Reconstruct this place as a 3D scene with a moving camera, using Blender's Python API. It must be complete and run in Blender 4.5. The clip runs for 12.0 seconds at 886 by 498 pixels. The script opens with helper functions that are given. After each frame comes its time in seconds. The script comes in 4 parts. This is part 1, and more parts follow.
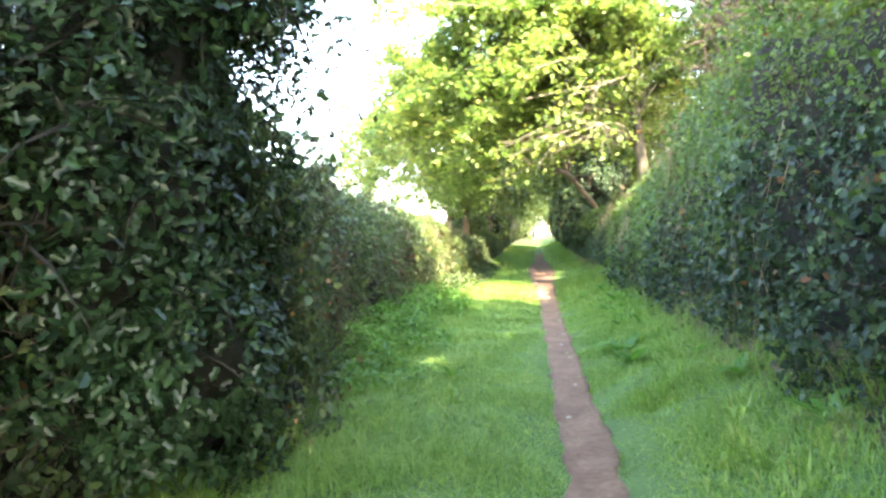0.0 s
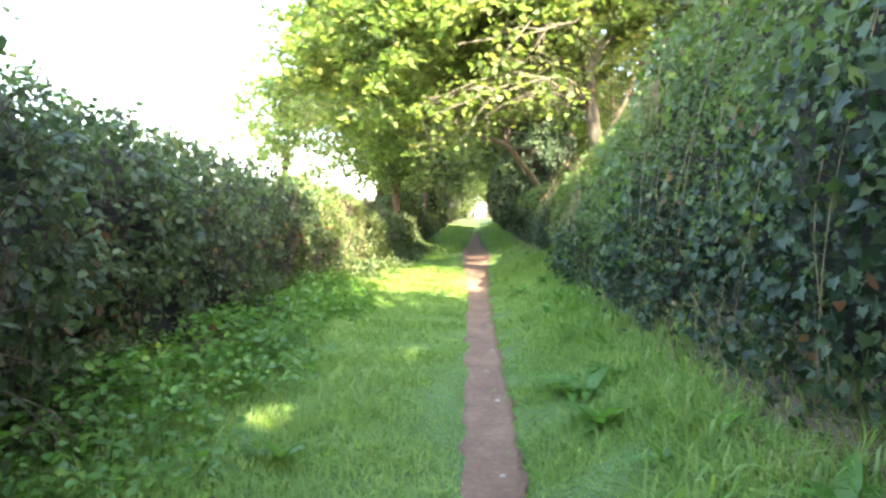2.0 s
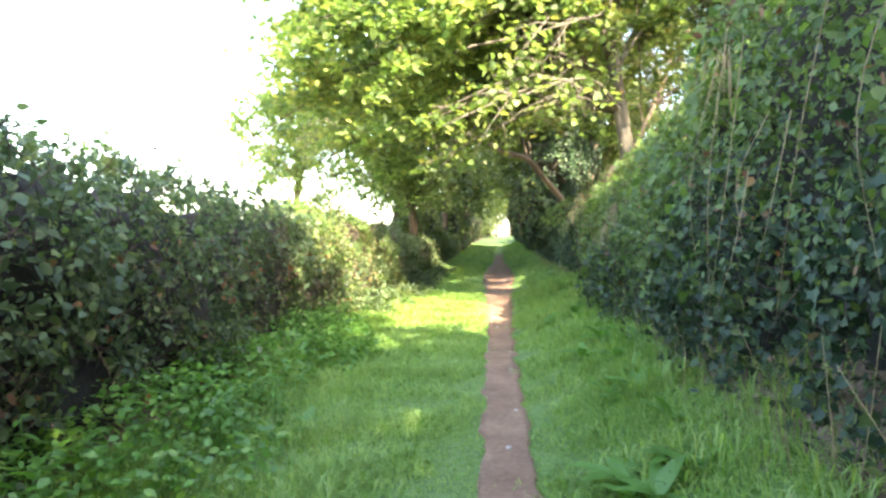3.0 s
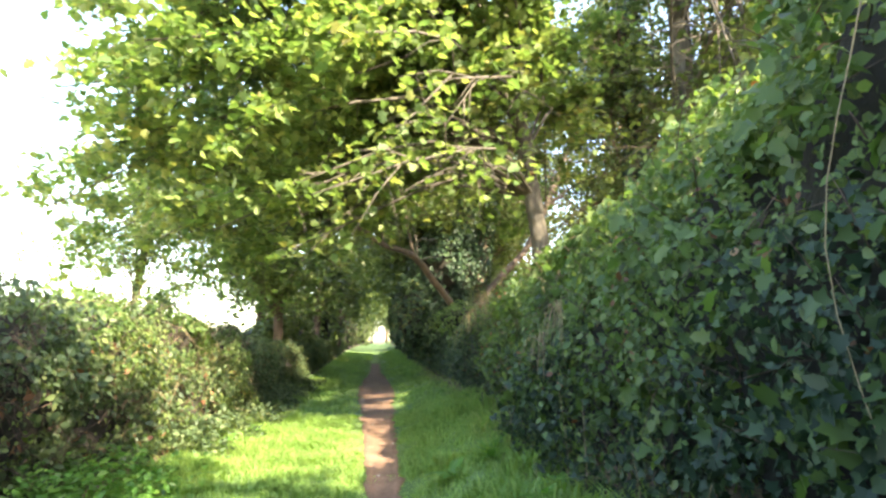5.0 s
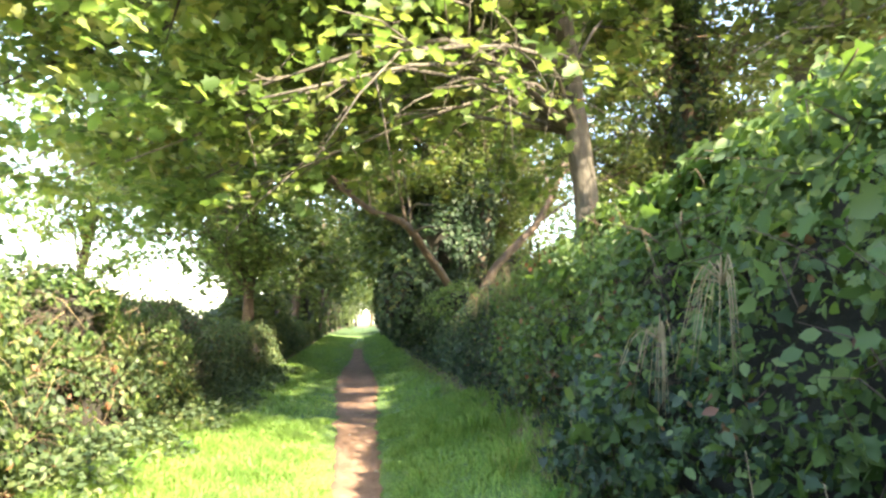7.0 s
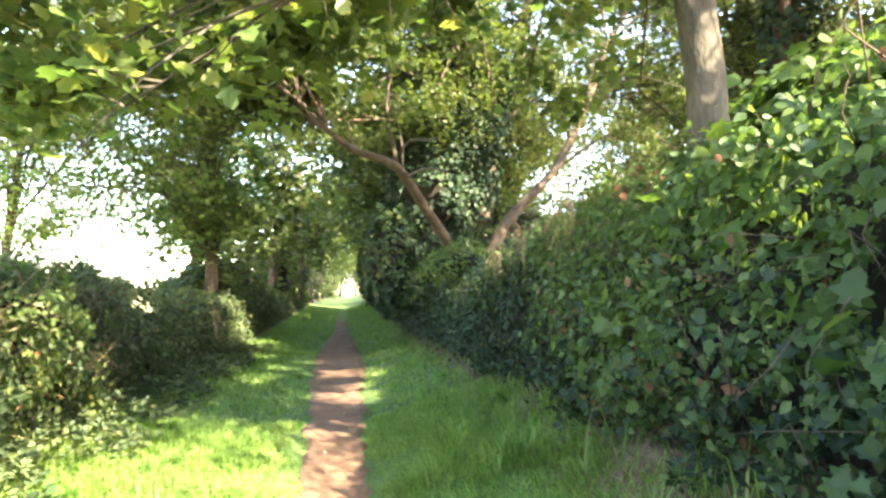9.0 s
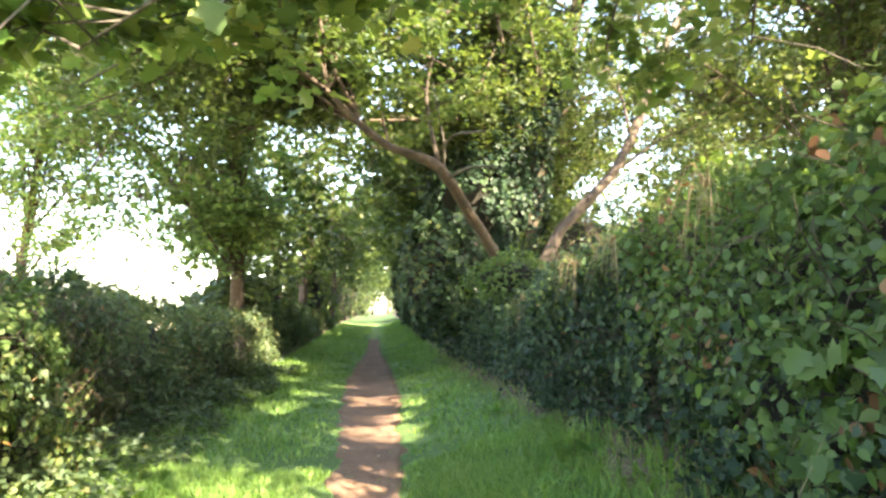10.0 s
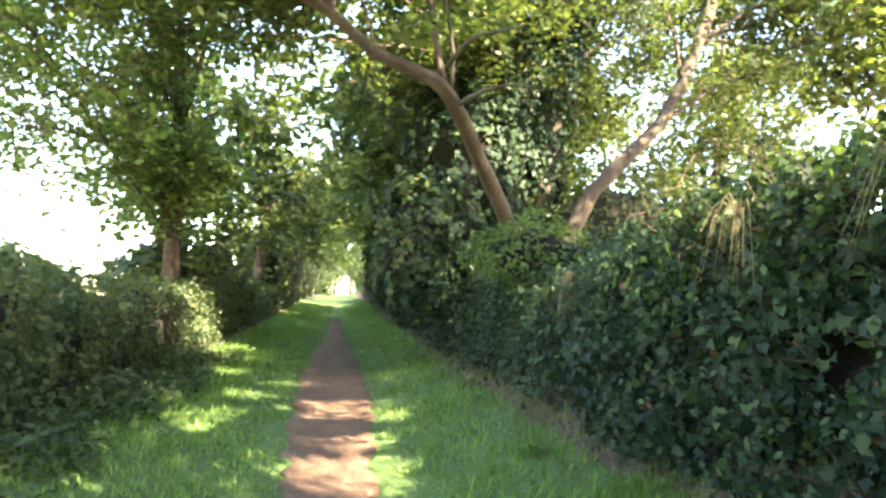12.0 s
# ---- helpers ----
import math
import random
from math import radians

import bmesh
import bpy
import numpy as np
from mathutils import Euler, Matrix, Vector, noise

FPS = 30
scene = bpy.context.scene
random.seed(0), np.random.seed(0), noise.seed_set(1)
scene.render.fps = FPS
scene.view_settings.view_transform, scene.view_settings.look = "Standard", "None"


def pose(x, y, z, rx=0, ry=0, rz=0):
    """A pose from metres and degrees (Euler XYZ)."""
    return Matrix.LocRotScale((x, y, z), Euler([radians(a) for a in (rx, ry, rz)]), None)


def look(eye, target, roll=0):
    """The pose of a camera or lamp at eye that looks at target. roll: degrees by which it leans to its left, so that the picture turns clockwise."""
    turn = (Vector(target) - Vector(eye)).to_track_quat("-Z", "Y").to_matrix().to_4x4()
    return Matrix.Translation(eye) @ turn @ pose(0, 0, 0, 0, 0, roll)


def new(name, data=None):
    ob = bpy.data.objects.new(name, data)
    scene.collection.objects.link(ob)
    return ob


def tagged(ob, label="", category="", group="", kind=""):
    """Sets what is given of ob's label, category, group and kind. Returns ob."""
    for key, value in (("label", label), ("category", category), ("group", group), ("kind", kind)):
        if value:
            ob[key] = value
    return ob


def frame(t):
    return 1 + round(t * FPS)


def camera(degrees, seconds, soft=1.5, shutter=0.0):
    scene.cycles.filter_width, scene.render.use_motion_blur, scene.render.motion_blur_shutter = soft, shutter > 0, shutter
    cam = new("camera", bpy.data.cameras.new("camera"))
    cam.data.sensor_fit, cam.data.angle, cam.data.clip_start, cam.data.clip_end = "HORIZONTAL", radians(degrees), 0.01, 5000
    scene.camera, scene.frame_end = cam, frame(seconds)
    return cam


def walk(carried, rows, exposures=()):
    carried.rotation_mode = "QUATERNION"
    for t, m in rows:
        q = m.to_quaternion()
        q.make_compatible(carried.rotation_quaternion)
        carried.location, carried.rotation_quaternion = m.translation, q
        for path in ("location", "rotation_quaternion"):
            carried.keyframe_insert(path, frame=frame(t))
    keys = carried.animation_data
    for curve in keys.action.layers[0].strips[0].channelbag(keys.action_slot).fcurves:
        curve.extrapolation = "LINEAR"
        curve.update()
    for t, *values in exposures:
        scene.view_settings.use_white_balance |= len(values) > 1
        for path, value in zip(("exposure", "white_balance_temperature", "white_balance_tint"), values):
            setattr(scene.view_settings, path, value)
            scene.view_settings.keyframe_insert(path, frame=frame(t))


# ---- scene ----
cam = camera(70.1, 12.0, soft=2.6)
METRES, EYE, TILT, LEAN, TURN = 17.0, 1.5, -1.2, 0.0, 0.0
ROWS = [
    (0.0, 0.0, 0.0, 0.0, 0.0, 0.0, -0.0),
    (0.5, 0.015, 0.0428, 0.0005, -7.77, -2.44, -0.42),
    (1.0, 0.0195, 0.0846, 0.0019, -2.98, -1.35, -0.38),
    (1.5, 0.0291, 0.1238, 0.0006, -7.28, -2.96, 1.49),
    (2.0, 0.0375, 0.1684, 0.0002, -5.33, -1.8, -1.11),
    (2.5, 0.048, 0.2079, 0.0009, -7.85, -3.46, 0.7),
    (3.0, 0.054, 0.248, 0.0049, -3.17, -0.03, 0.73),
    (3.5, 0.059, 0.2873, 0.006, -9.86, 1.53, -0.22),
    (5.5, 0.0784, 0.4461, 0.0106, -14.51, 10.75, 0.21),
    (6.0, 0.0871, 0.4858, 0.0136, -11.87, 10.43, 0.05),
    (6.5, 0.087, 0.5265, 0.0127, -13.38, 9.82, -1.64),
    (7.0, 0.0966, 0.5655, 0.0142, -15.87, 8.22, -1.46),
    (9.0, 0.1246, 0.7288, 0.0167, -17.25, 5.48, -0.9),
    (9.5, 0.127, 0.7729, 0.0173, -13.08, 6.48, -2.39),
    (10.0, 0.1356, 0.8122, 0.0178, -14.37, 7.06, -1.18),
    (10.5, 0.1359, 0.8545, 0.0185, -11.17, 7.49, -3.96),
    (11.0, 0.1434, 0.8925, 0.0183, -18.72, 7.69, -2.4),
    (11.5, 0.1451, 0.9364, 0.0186, -11.82, 6.35, -4.07),
    (12.0, 0.1544, 0.9759, 0.0188, -17.88, 5.72, -3.53),
]
walk(cam, [(t, pose(0, 0, EYE, TILT, LEAN, TURN) @ pose(METRES * x, METRES * y, METRES * z, 90 + pitch, roll, yaw)) for t, x, y, z, yaw, pitch, roll in ROWS],
     exposures=[(0.0, 4.3, 7450, 12), (1.0, 4.1, 7450, 12), (2.5, 4.0, 7450, 12), (5.5, 3.3, 7450, 12), (7.0, 3.55, 7450, 12), (9.0, 3.8, 7450, 12), (12.0, 3.85, 7450, 12)])

# ---- light ----
SUN_AZ, SUN_EL = 154.0, 38.0                      # clockwise from +y, above the horizon
SUN_WAY = Vector((math.sin(radians(SUN_AZ)) * math.cos(radians(SUN_EL)), math.cos(radians(SUN_AZ)) * math.cos(radians(SUN_EL)), math.sin(radians(SUN_EL))))
world = bpy.data.worlds.new("sky")
scene.world = world
world.use_nodes = True
sky = world.node_tree.nodes.new("ShaderNodeTexSky")
sky.sky_type, sky.sun_disc = "NISHITA", False
sky.sun_elevation, sky.sun_rotation = radians(SUN_EL), radians(SUN_AZ)
sky.dust_density, sky.air_density = 1.2, 1.0
world.node_tree.links.new(sky.outputs[0], world.node_tree.nodes["Background"].inputs[0])
world.node_tree.nodes["Background"].inputs[1].default_value = 0.15
sun = new("sun", bpy.data.lights.new("sun", "SUN"))
sun.data.energy, sun.data.angle, sun.data.color = 4.3, radians(0.6), (1.0, 0.89, 0.7)
sun.matrix_world = look((20, 20, 30), Vector((20, 20, 30)) - SUN_WAY)

RNG = np.random.default_rng(7)


# ---- materials ----
def material(name):
    m = bpy.data.materials.new(name)
    m.use_nodes = True
    return m, m.node_tree.nodes, m.node_tree.links, m.node_tree.nodes["Principled BSDF"]


def ramp(nodes, stops):
    r = nodes.new("ShaderNodeValToRGB")
    el = r.color_ramp.elements
    while len(el) < len(stops):
        el.new(0.5)
    for e, (p, c) in zip(el, stops):
        e.position, e.color = p, (*c, 1)
    return r


def leaf_material(name, stops, rough=0.45, glow=0.4, tint=(1.25, 1.1, 0.5), spec=0.4):
    """A leaf: colour by leaf, a paler or browner patch here and there, light shining through."""
    m, n, l, b = material(name)
    geo = n.new("ShaderNodeNewGeometry")
    co = n.new("ShaderNodeTexCoord")
    big = n.new("ShaderNodeTexNoise")
    big.inputs["Scale"].default_value, big.inputs["Detail"].default_value = 0.9, 3
    l.new(co.outputs["Object"], big.inputs["Vector"])
    mixv = n.new("ShaderNodeMath")
    mixv.operation = "MULTIPLY_ADD"
    mixv.inputs[1].default_value, mixv.inputs[2].default_value = 0.7, -0.28
    add = n.new("ShaderNodeMath")
    add.operation = "ADD"
    l.new(geo.outputs["Random Per Island"], mixv.inputs[0])
    half = n.new("ShaderNodeMath")
    half.operation = "MULTIPLY"
    half.inputs[1].default_value = 0.6
    l.new(big.outputs[0], half.inputs[0])
    each = n.new("ShaderNodeObjectInfo")
    shift = n.new("ShaderNodeMath")
    shift.operation = "MULTIPLY_ADD"
    shift.inputs[1].default_value = 0.2
    l.new(each.outputs["Random"], shift.inputs[0])
    l.new(mixv.outputs[0], shift.inputs[2])
    l.new(shift.outputs[0], add.inputs[0])
    l.new(half.outputs[0], add.inputs[1])
    r = ramp(n, stops)
    l.new(add.outputs[0], r.inputs[0])
    l.new(r.outputs[0], b.inputs["Base Color"])
    b.inputs["Roughness"].default_value = rough
    b.inputs["Specular IOR Level"].default_value = spec
    tr = n.new("ShaderNodeBsdfTranslucent")
    mul = n.new("ShaderNodeMix")
    mul.data_type, mul.blend_type = "RGBA", "MULTIPLY"
    mul.inputs[0].default_value = 1.0
    mul.inputs[7].default_value = (*[min(1.0, t) for t in tint], 1)
    bright = n.new("ShaderNodeVectorMath")
    bright.operation = "SCALE"
    bright.inputs[3].default_value = 2.2
    l.new(r.outputs[0], bright.inputs[0])
    l.new(bright.outputs[0], mul.inputs[6])
    l.new(mul.outputs[2], tr.inputs[0])
    mix = n.new("ShaderNodeMixShader")
    mix.inputs[0].default_value = glow
    l.new(b.outputs[0], mix.inputs[1])
    l.new(tr.outputs[0], mix.inputs[2])
    l.new(mix.outputs[0], n["Material Output"].inputs[0])
    return m


def rough_material(name, stops, scale, rough=0.9, bump=0.4, fine=8.0, stretch=(1, 1, 1)):
    """Earth, bark or turf: two scales of mottling and a fine relief."""
    m, n, l, b = material(name)
    co = n.new("ShaderNodeTexCoord")
    mp = n.new("ShaderNodeMapping")
    mp.inputs["Scale"].default_value = stretch
    l.new(co.outputs["Object"], mp.inputs[0])
    big, small = n.new("ShaderNodeTexNoise"), n.new("ShaderNodeTexNoise")
    big.inputs["Scale"].default_value, big.inputs["Detail"].default_value = scale, 6
    small.inputs["Scale"].default_value, small.inputs["Detail"].default_value = scale * fine, 8
    l.new(mp.outputs[0], big.inputs["Vector"])
    l.new(mp.outputs[0], small.inputs["Vector"])
    mix = n.new("ShaderNodeMix")
    mix.inputs[0].default_value = 0.45
    l.new(big.outputs[0], mix.inputs[2])
    l.new(small.outputs[0], mix.inputs[3])
    r = ramp(n, stops)
    l.new(mix.outputs[0], r.inputs[0])
    l.new(r.outputs[0], b.inputs["Base Color"])
    b.inputs["Roughness"].default_value = rough
    bp = n.new("ShaderNodeBump")
    bp.inputs["Strength"].default_value, bp.inputs["Distance"].default_value = bump, 0.03
    l.new(small.outputs[0], bp.inputs["Height"])
    l.new(bp.outputs[0], b.inputs["Normal"])
    return m


M_BRAMBLE = leaf_material("bramble_leaf", [(0.05, (0.03, 0.052, 0.031)), (0.45, (0.06, 0.098, 0.047)), (0.8, (0.105, 0.138, 0.056)), (0.97, (0.18, 0.125, 0.06))], 0.55, 0.28, (1.0, 1.0, 0.55), spec=0.3)
M_HOLLY = leaf_material("holly_leaf", [(0.1, (0.008, 0.022, 0.01)), (0.6, (0.016, 0.038, 0.015)), (0.95, (0.028, 0.056, 0.02))], 0.3, 0.04, spec=0.2)
M_IVY = leaf_material("ivy_leaf", [(0.05, (0.01, 0.024, 0.015)), (0.5, (0.02, 0.044, 0.024)), (0.85, (0.045, 0.082, 0.028)), (0.98, (0.12, 0.11, 0.04))], 0.5, 0.12, (1.0, 1.0, 0.5), spec=0.24)
M_SHRUB = leaf_material("shrub_leaf", [(0.05, (0.038, 0.074, 0.027)), (0.5, (0.08, 0.132, 0.044)), (0.9, (0.135, 0.175, 0.066)), (0.99, (0.24, 0.14, 0.065))], 0.45, 0.4, (0.95, 1.0, 0.45), spec=0.25)
M_SYCAMORE = leaf_material("sycamore_leaf", [(0.05, (0.044, 0.085, 0.029)), (0.45, (0.088, 0.14, 0.046)), (0.8, (0.155, 0.2, 0.07)), (0.95, (0.22, 0.2, 0.075)), (1.0, (0.36, 0.17, 0.07))], 0.45, 0.42, (0.93, 1.0, 0.55))
M_OAK = leaf_material("oak_leaf", [(0.05, (0.03, 0.052, 0.02)), (0.6, (0.064, 0.094, 0.032)), (0.95, (0.12, 0.14, 0.05))], 0.45, 0.36, (1.0, 1.0, 0.5), spec=0.3)
M_GRASS = leaf_material("grass_blade", [(0.05, (0.08, 0.165, 0.045)), (0.5, (0.16, 0.27, 0.075)), (0.85, (0.25, 0.335, 0.11)), (0.99, (0.4, 0.34, 0.18))], 0.45, 0.4, (1.0, 1.0, 0.45))
M_RUSSET = leaf_material("russet_leaf", [(0.1, (0.07, 0.03, 0.018)), (0.6, (0.14, 0.065, 0.03)), (0.95, (0.22, 0.13, 0.065))], 0.6, 0.25)
M_DOCK = leaf_material("dock_leaf", [(0.05, (0.04, 0.11, 0.025)), (0.6, (0.08, 0.19, 0.036)), (0.95, (0.16, 0.25, 0.055))], 0.4, 0.35, (0.95, 1.0, 0.5))
M_STRAW = rough_material("dry_stalk", [(0.3, (0.14, 0.105, 0.055)), (0.7, (0.3, 0.24, 0.13))], 6, 0.8, 0.2)
M_TWIG = rough_material("twig_bark", [(0.3, (0.035, 0.024, 0.017)), (0.7, (0.11, 0.076, 0.052))], 8, 0.9, 0.4)
M_BARK = rough_material("grey_bark", [(0.25, (0.026, 0.023, 0.018)), (0.5, (0.058, 0.052, 0.041)), (0.75, (0.135, 0.12, 0.093))], 5, 0.85, 0.6, 6, (1, 1, 0.35))
M_BROWN_BARK = rough_material("brown_bark", [(0.25, (0.022, 0.016, 0.011)), (0.5, (0.058, 0.042, 0.03)), (0.75, (0.13, 0.098, 0.07))], 5, 0.85, 0.7, 6, (1, 1, 0.4))
M_DIRT = rough_material("trodden_earth", [(0.25, (0.075, 0.042, 0.027)), (0.5, (0.165, 0.097, 0.062)), (0.75, (0.28, 0.18, 0.122))], 2.5, 0.95, 0.7, 9)
M_SOIL = rough_material("bank_soil", [(0.25, (0.06, 0.04, 0.025)), (0.5, (0.13, 0.09, 0.057)), (0.8, (0.23, 0.165, 0.105))], 3, 0.95, 0.7, 7)
M_TURF = rough_material("turf", [(0.25, (0.04, 0.075, 0.02)), (0.5, (0.075, 0.14, 0.036)), (0.8, (0.13, 0.2, 0.055))], 1.5, 0.95, 0.9, 14)
M_FIELD = rough_material("stubble_field", [(0.3, (0.4, 0.35, 0.17)), (0.7, (0.55, 0.5, 0.27))], 0.2, 0.95, 0.3, 20)
# near-black colour that stands in for the shade deep inside foliage
M_CORE = rough_material("shade_black", [(0.3, (0.006, 0.006, 0.004)), (0.7, (0.02, 0.018, 0.012))], 3, 1.0, 0.5)
M_STONE = rough_material("field_stone", [(0.3, (0.25, 0.23, 0.2)), (0.7, (0.45, 0.42, 0.37))], 6, 0.8, 0.4)


# ---- the lane's plan: y along it, u across it from the middle of the trodden path ----
def smooth(a, b, v):
    t = np.clip((v - a) / (b - a), 0, 1)
    return t * t * (3 - 2 * t)


def mid(y):
    return 0.4 + 0.137 * y + 0.00013 * y * y


def spread(y):
    return 1 + 0.3 * smooth(14, 21, y)


def ground_z(u, y):
    rise = 0.6 * smooth(26, 70, y) + 0.006 * np.clip(y - 60, 0, 300)
    v = np.where(u > 0, u / spread(y), u)
    cross = np.interp(v, [-60, -3.4, -2.6, -1.8, -0.6, -0.2, 0.25, 0.6, 1.0, 1.45, 1.7, 2.4, 3.2, 60], [0.0, 0.2, 0.14, 0.03, 0.02, 0.0, 0.02, 0.12, 0.30, 0.45, 0.75, 1.05, 1.15, 1.2])
    return rise + cross


def lane(u, y, up=0.0):
    return np.array([mid(y) + u, y, float(ground_z(u, y)) + up])


# ---- mesh helpers ----
def mesh_object(name, verts, faces, mat, parent=None, label="", smooth_shade=True):
    me = bpy.data.meshes.new(name)
    me.from_pydata([tuple(v) for v in verts], [], faces)
    me.materials.append(mat)
    if smooth_shade:
        me.shade_smooth()
    ob = new(name, me)
    if parent is not None:
        ob.parent = parent
    if label:
        ob["label"] = label
    return ob


def array_mesh(name, verts, loops, sizes, mat):
    """A mesh from arrays: all corners, each face's corner indices in a row, corners per face."""
    me = bpy.data.meshes.new(name)
    me.vertices.add(len(verts))
    me.vertices.foreach_set("co", np.ascontiguousarray(verts, dtype=np.float32).ravel())
    me.loops.add(len(loops))
    me.loops.foreach_set("vertex_index", np.ascontiguousarray(loops, dtype=np.int32))
    me.polygons.add(len(sizes))
    starts = np.concatenate([[0], np.cumsum(sizes)[:-1]])
    me.polygons.foreach_set("loop_start", starts.astype(np.int32))
    me.update(calc_edges=True)
    me.materials.append(mat)
    return me


def outline_leaf(half, fold=0.15, droop=0.12):
    """A leaf from its half outline (x, y), base to tip, folded along the midrib."""
    pts = [(0, 0, 0)] + [(x, y, x * fold - droop * y * y) for x, y in half] + [(0, 1, -droop)] + [(-x, y, x * fold - droop * y * y) for x, y in reversed(half)]
    k = len(half)
    return np.array(pts, float), [tuple(range(0, k + 2)), (0,) + tuple(range(k + 1, 2 * k + 2))]


LEAF_OVAL = outline_leaf([(0.3, 0.3), (0.26, 0.65)])
LEAF_IVY_SIMPLE = outline_leaf([(0.5, -0.05), (0.42, 0.36), (0.14, 0.66)], 0.2)
LEAF_HOLLY = outline_leaf([(0.28, 0.22), (0.15, 0.42), (0.28, 0.64)], 0.35)
LEAF_IVY = outline_leaf([(0.5, -0.12), (0.36, 0.22), (0.5, 0.42), (0.2, 0.6)], 0.2)
LEAF_SYCAMORE = outline_leaf([(0.34, -0.08), (0.26, 0.14), (0.6, 0.36), (0.3, 0.48), (0.32, 0.74)], 0.16, 0.22)
LEAF_DOCK = outline_leaf([(0.16, 0.15), (0.2, 0.45), (0.13, 0.8)], 0.3, 0.35)


def frames(normals, spin):
    """For each row a turn whose z is about that normal and whose y points somewhere in the leaf's plane."""
    nz = normals / np.linalg.norm(normals, axis=1, keepdims=True)
    ref = np.where(np.abs(nz[:, 2:3]) > 0.9, np.array([[1.0, 0, 0]]), np.array([[0, 0, -1.0]]))
    ty = ref - nz * np.sum(ref * nz, axis=1, keepdims=True)
    ty /= np.linalg.norm(ty, axis=1, keepdims=True)
    tx = np.cross(ty, nz)
    c, s = np.cos(spin)[:, None], np.sin(spin)[:, None]
    return tx * c + ty * s, ty * c - tx * s, nz


def leaf_cloud(name, shape, places, normals, sizes, mat, parent=None, spin=None, label=""):
    verts, faces = shape
    k, n = len(verts), len(places)
    if spin is None:
        spin = RNG.normal(0, 0.7, n)
    tx, ty, tz = frames(np.asarray(normals, float), spin)
    v = (verts[None, :, 0, None] * tx[:, None] + verts[None, :, 1, None] * ty[:, None] + verts[None, :, 2, None] * tz[:, None]) * np.asarray(sizes)[:, None, None] + np.asarray(places)[:, None]
    flat = np.concatenate([np.array(f) for f in faces])
    loops = (flat[None] + (np.arange(n) * k)[:, None]).ravel()
    sizes_f = np.tile([len(f) for f in faces], n)
    ob = new(name, array_mesh(name, v.reshape(-1, 3), loops, sizes_f, mat))
    if parent is not None:
        ob.parent = parent
    return tagged(ob, label, kind="stuff")


def tube_data(points, radii, sides=7, wobble=0.0):
    pts = [Vector(p) for p in points]
    verts, faces = [], []
    for i, p in enumerate(pts):
        way = (pts[min(i + 1, len(pts) - 1)] - pts[max(i - 1, 0)]).normalized()
        a = way.orthogonal().normalized() if i == 0 else (a - way * a.dot(way)).normalized()
        b = way.cross(a)
        for j in range(sides):
            ang = 2 * math.pi * j / sides
            r = radii[i] * (1 + wobble * noise.noise(p * 2.3 + Vector((j * 1.7, 0, 0))))
            verts.append(p + (a * math.cos(ang) + b * math.sin(ang)) * r)
    for i in range(len(pts) - 1):
        for j in range(sides):
            q = (j + 1) % sides
            faces.append((i * sides + j, i * sides + q, (i + 1) * sides + q, (i + 1) * sides + j))
    faces.append(tuple(range(sides - 1, -1, -1)))
    faces.append(tuple((len(pts) - 1) * sides + j for j in range(sides)))
    return verts, faces


def tubes(name, runs, mat, parent=None, sides=7, wobble=0.0, label=""):
    verts, faces = [], []
    for points, radii in runs:
        v, f = tube_data(points, radii, sides, wobble)
        faces += [tuple(i + len(verts) for i in q) for q in f]
        verts += v
    return mesh_object(name, verts, faces, mat, parent, label)


def curve_points(points, n):
    """A smooth run of n points through the given ones."""
    p = [Vector(q) for q in points]
    p = [p[0] * 2 - p[1]] + p + [p[-1] * 2 - p[-2]]
    out = []
    for i in range(n):
        t = i / (n - 1) * (len(p) - 3)
        k = min(int(t), len(p) - 4)
        t -= k
        a, b, c, d = p[k:k + 4]
        out.append(0.5 * (2 * b + (c - a) * t + (2 * a - 5 * b + 4 * c - d) * t * t + (3 * b - a - 3 * c + d) * t ** 3))
    return out


def empty(name, place, label, category, group="", kind=""):
    ob = new(name)
    ob.location = place
    ob.empty_display_size = 0.2
    return tagged(ob, label, category, group, kind)


def hang(ob, parent):
    """Makes ob, built in world places, a part of parent, whose place is already set."""
    ob.parent = parent
    ob.matrix_parent_inverse = Matrix.Translation(-Vector(parent.location))
    return ob


# ---- ground ----
def build_ground():
    us = np.concatenate([[-600, -250, -100, -40, -15, -7, -5], np.arange(-4, 4.01, 0.2), [5, 7, 15, 40, 100, 250, 600]])
    ys = np.concatenate([[-300, -120, -40, -15, -8, -5], np.arange(-3, 40, 0.3), np.arange(40, 100, 2), [110, 130, 170, 250, 400, 800]])
    nu = len(us)
    verts = []
    for y in ys:
        for u in us:
            near = 0.02 if abs(u) < 4 else 0.0
            verts.append((mid(y) + u, y, float(ground_z(u, y)) + near * noise.noise(Vector((u * 2.2, y * 2.2, 3)))))
    faces, mats = [], []
    for i in range(len(ys) - 1):
        for j in range(nu - 1):
            faces.append((i * nu + j, i * nu + j + 1, (i + 1) * nu + j + 1, (i + 1) * nu + j))
            u, y = (us[j] + us[j + 1]) / 2, (ys[i] + ys[i + 1]) / 2
            mats.append(2 if u < -4.5 or u > 9 else 0 if -2.5 < u < 1.35 * float(spread(y)) else 1)
    ob = mesh_object("ground", verts, faces, M_TURF)
    ob.data.materials.append(M_SOIL)
    ob.data.materials.append(M_FIELD)
    ob.data.polygons.foreach_set("material_index", mats)
    tagged(ob, "grassy lane floor rising to an earth bank beside it", "ground", kind="structure")


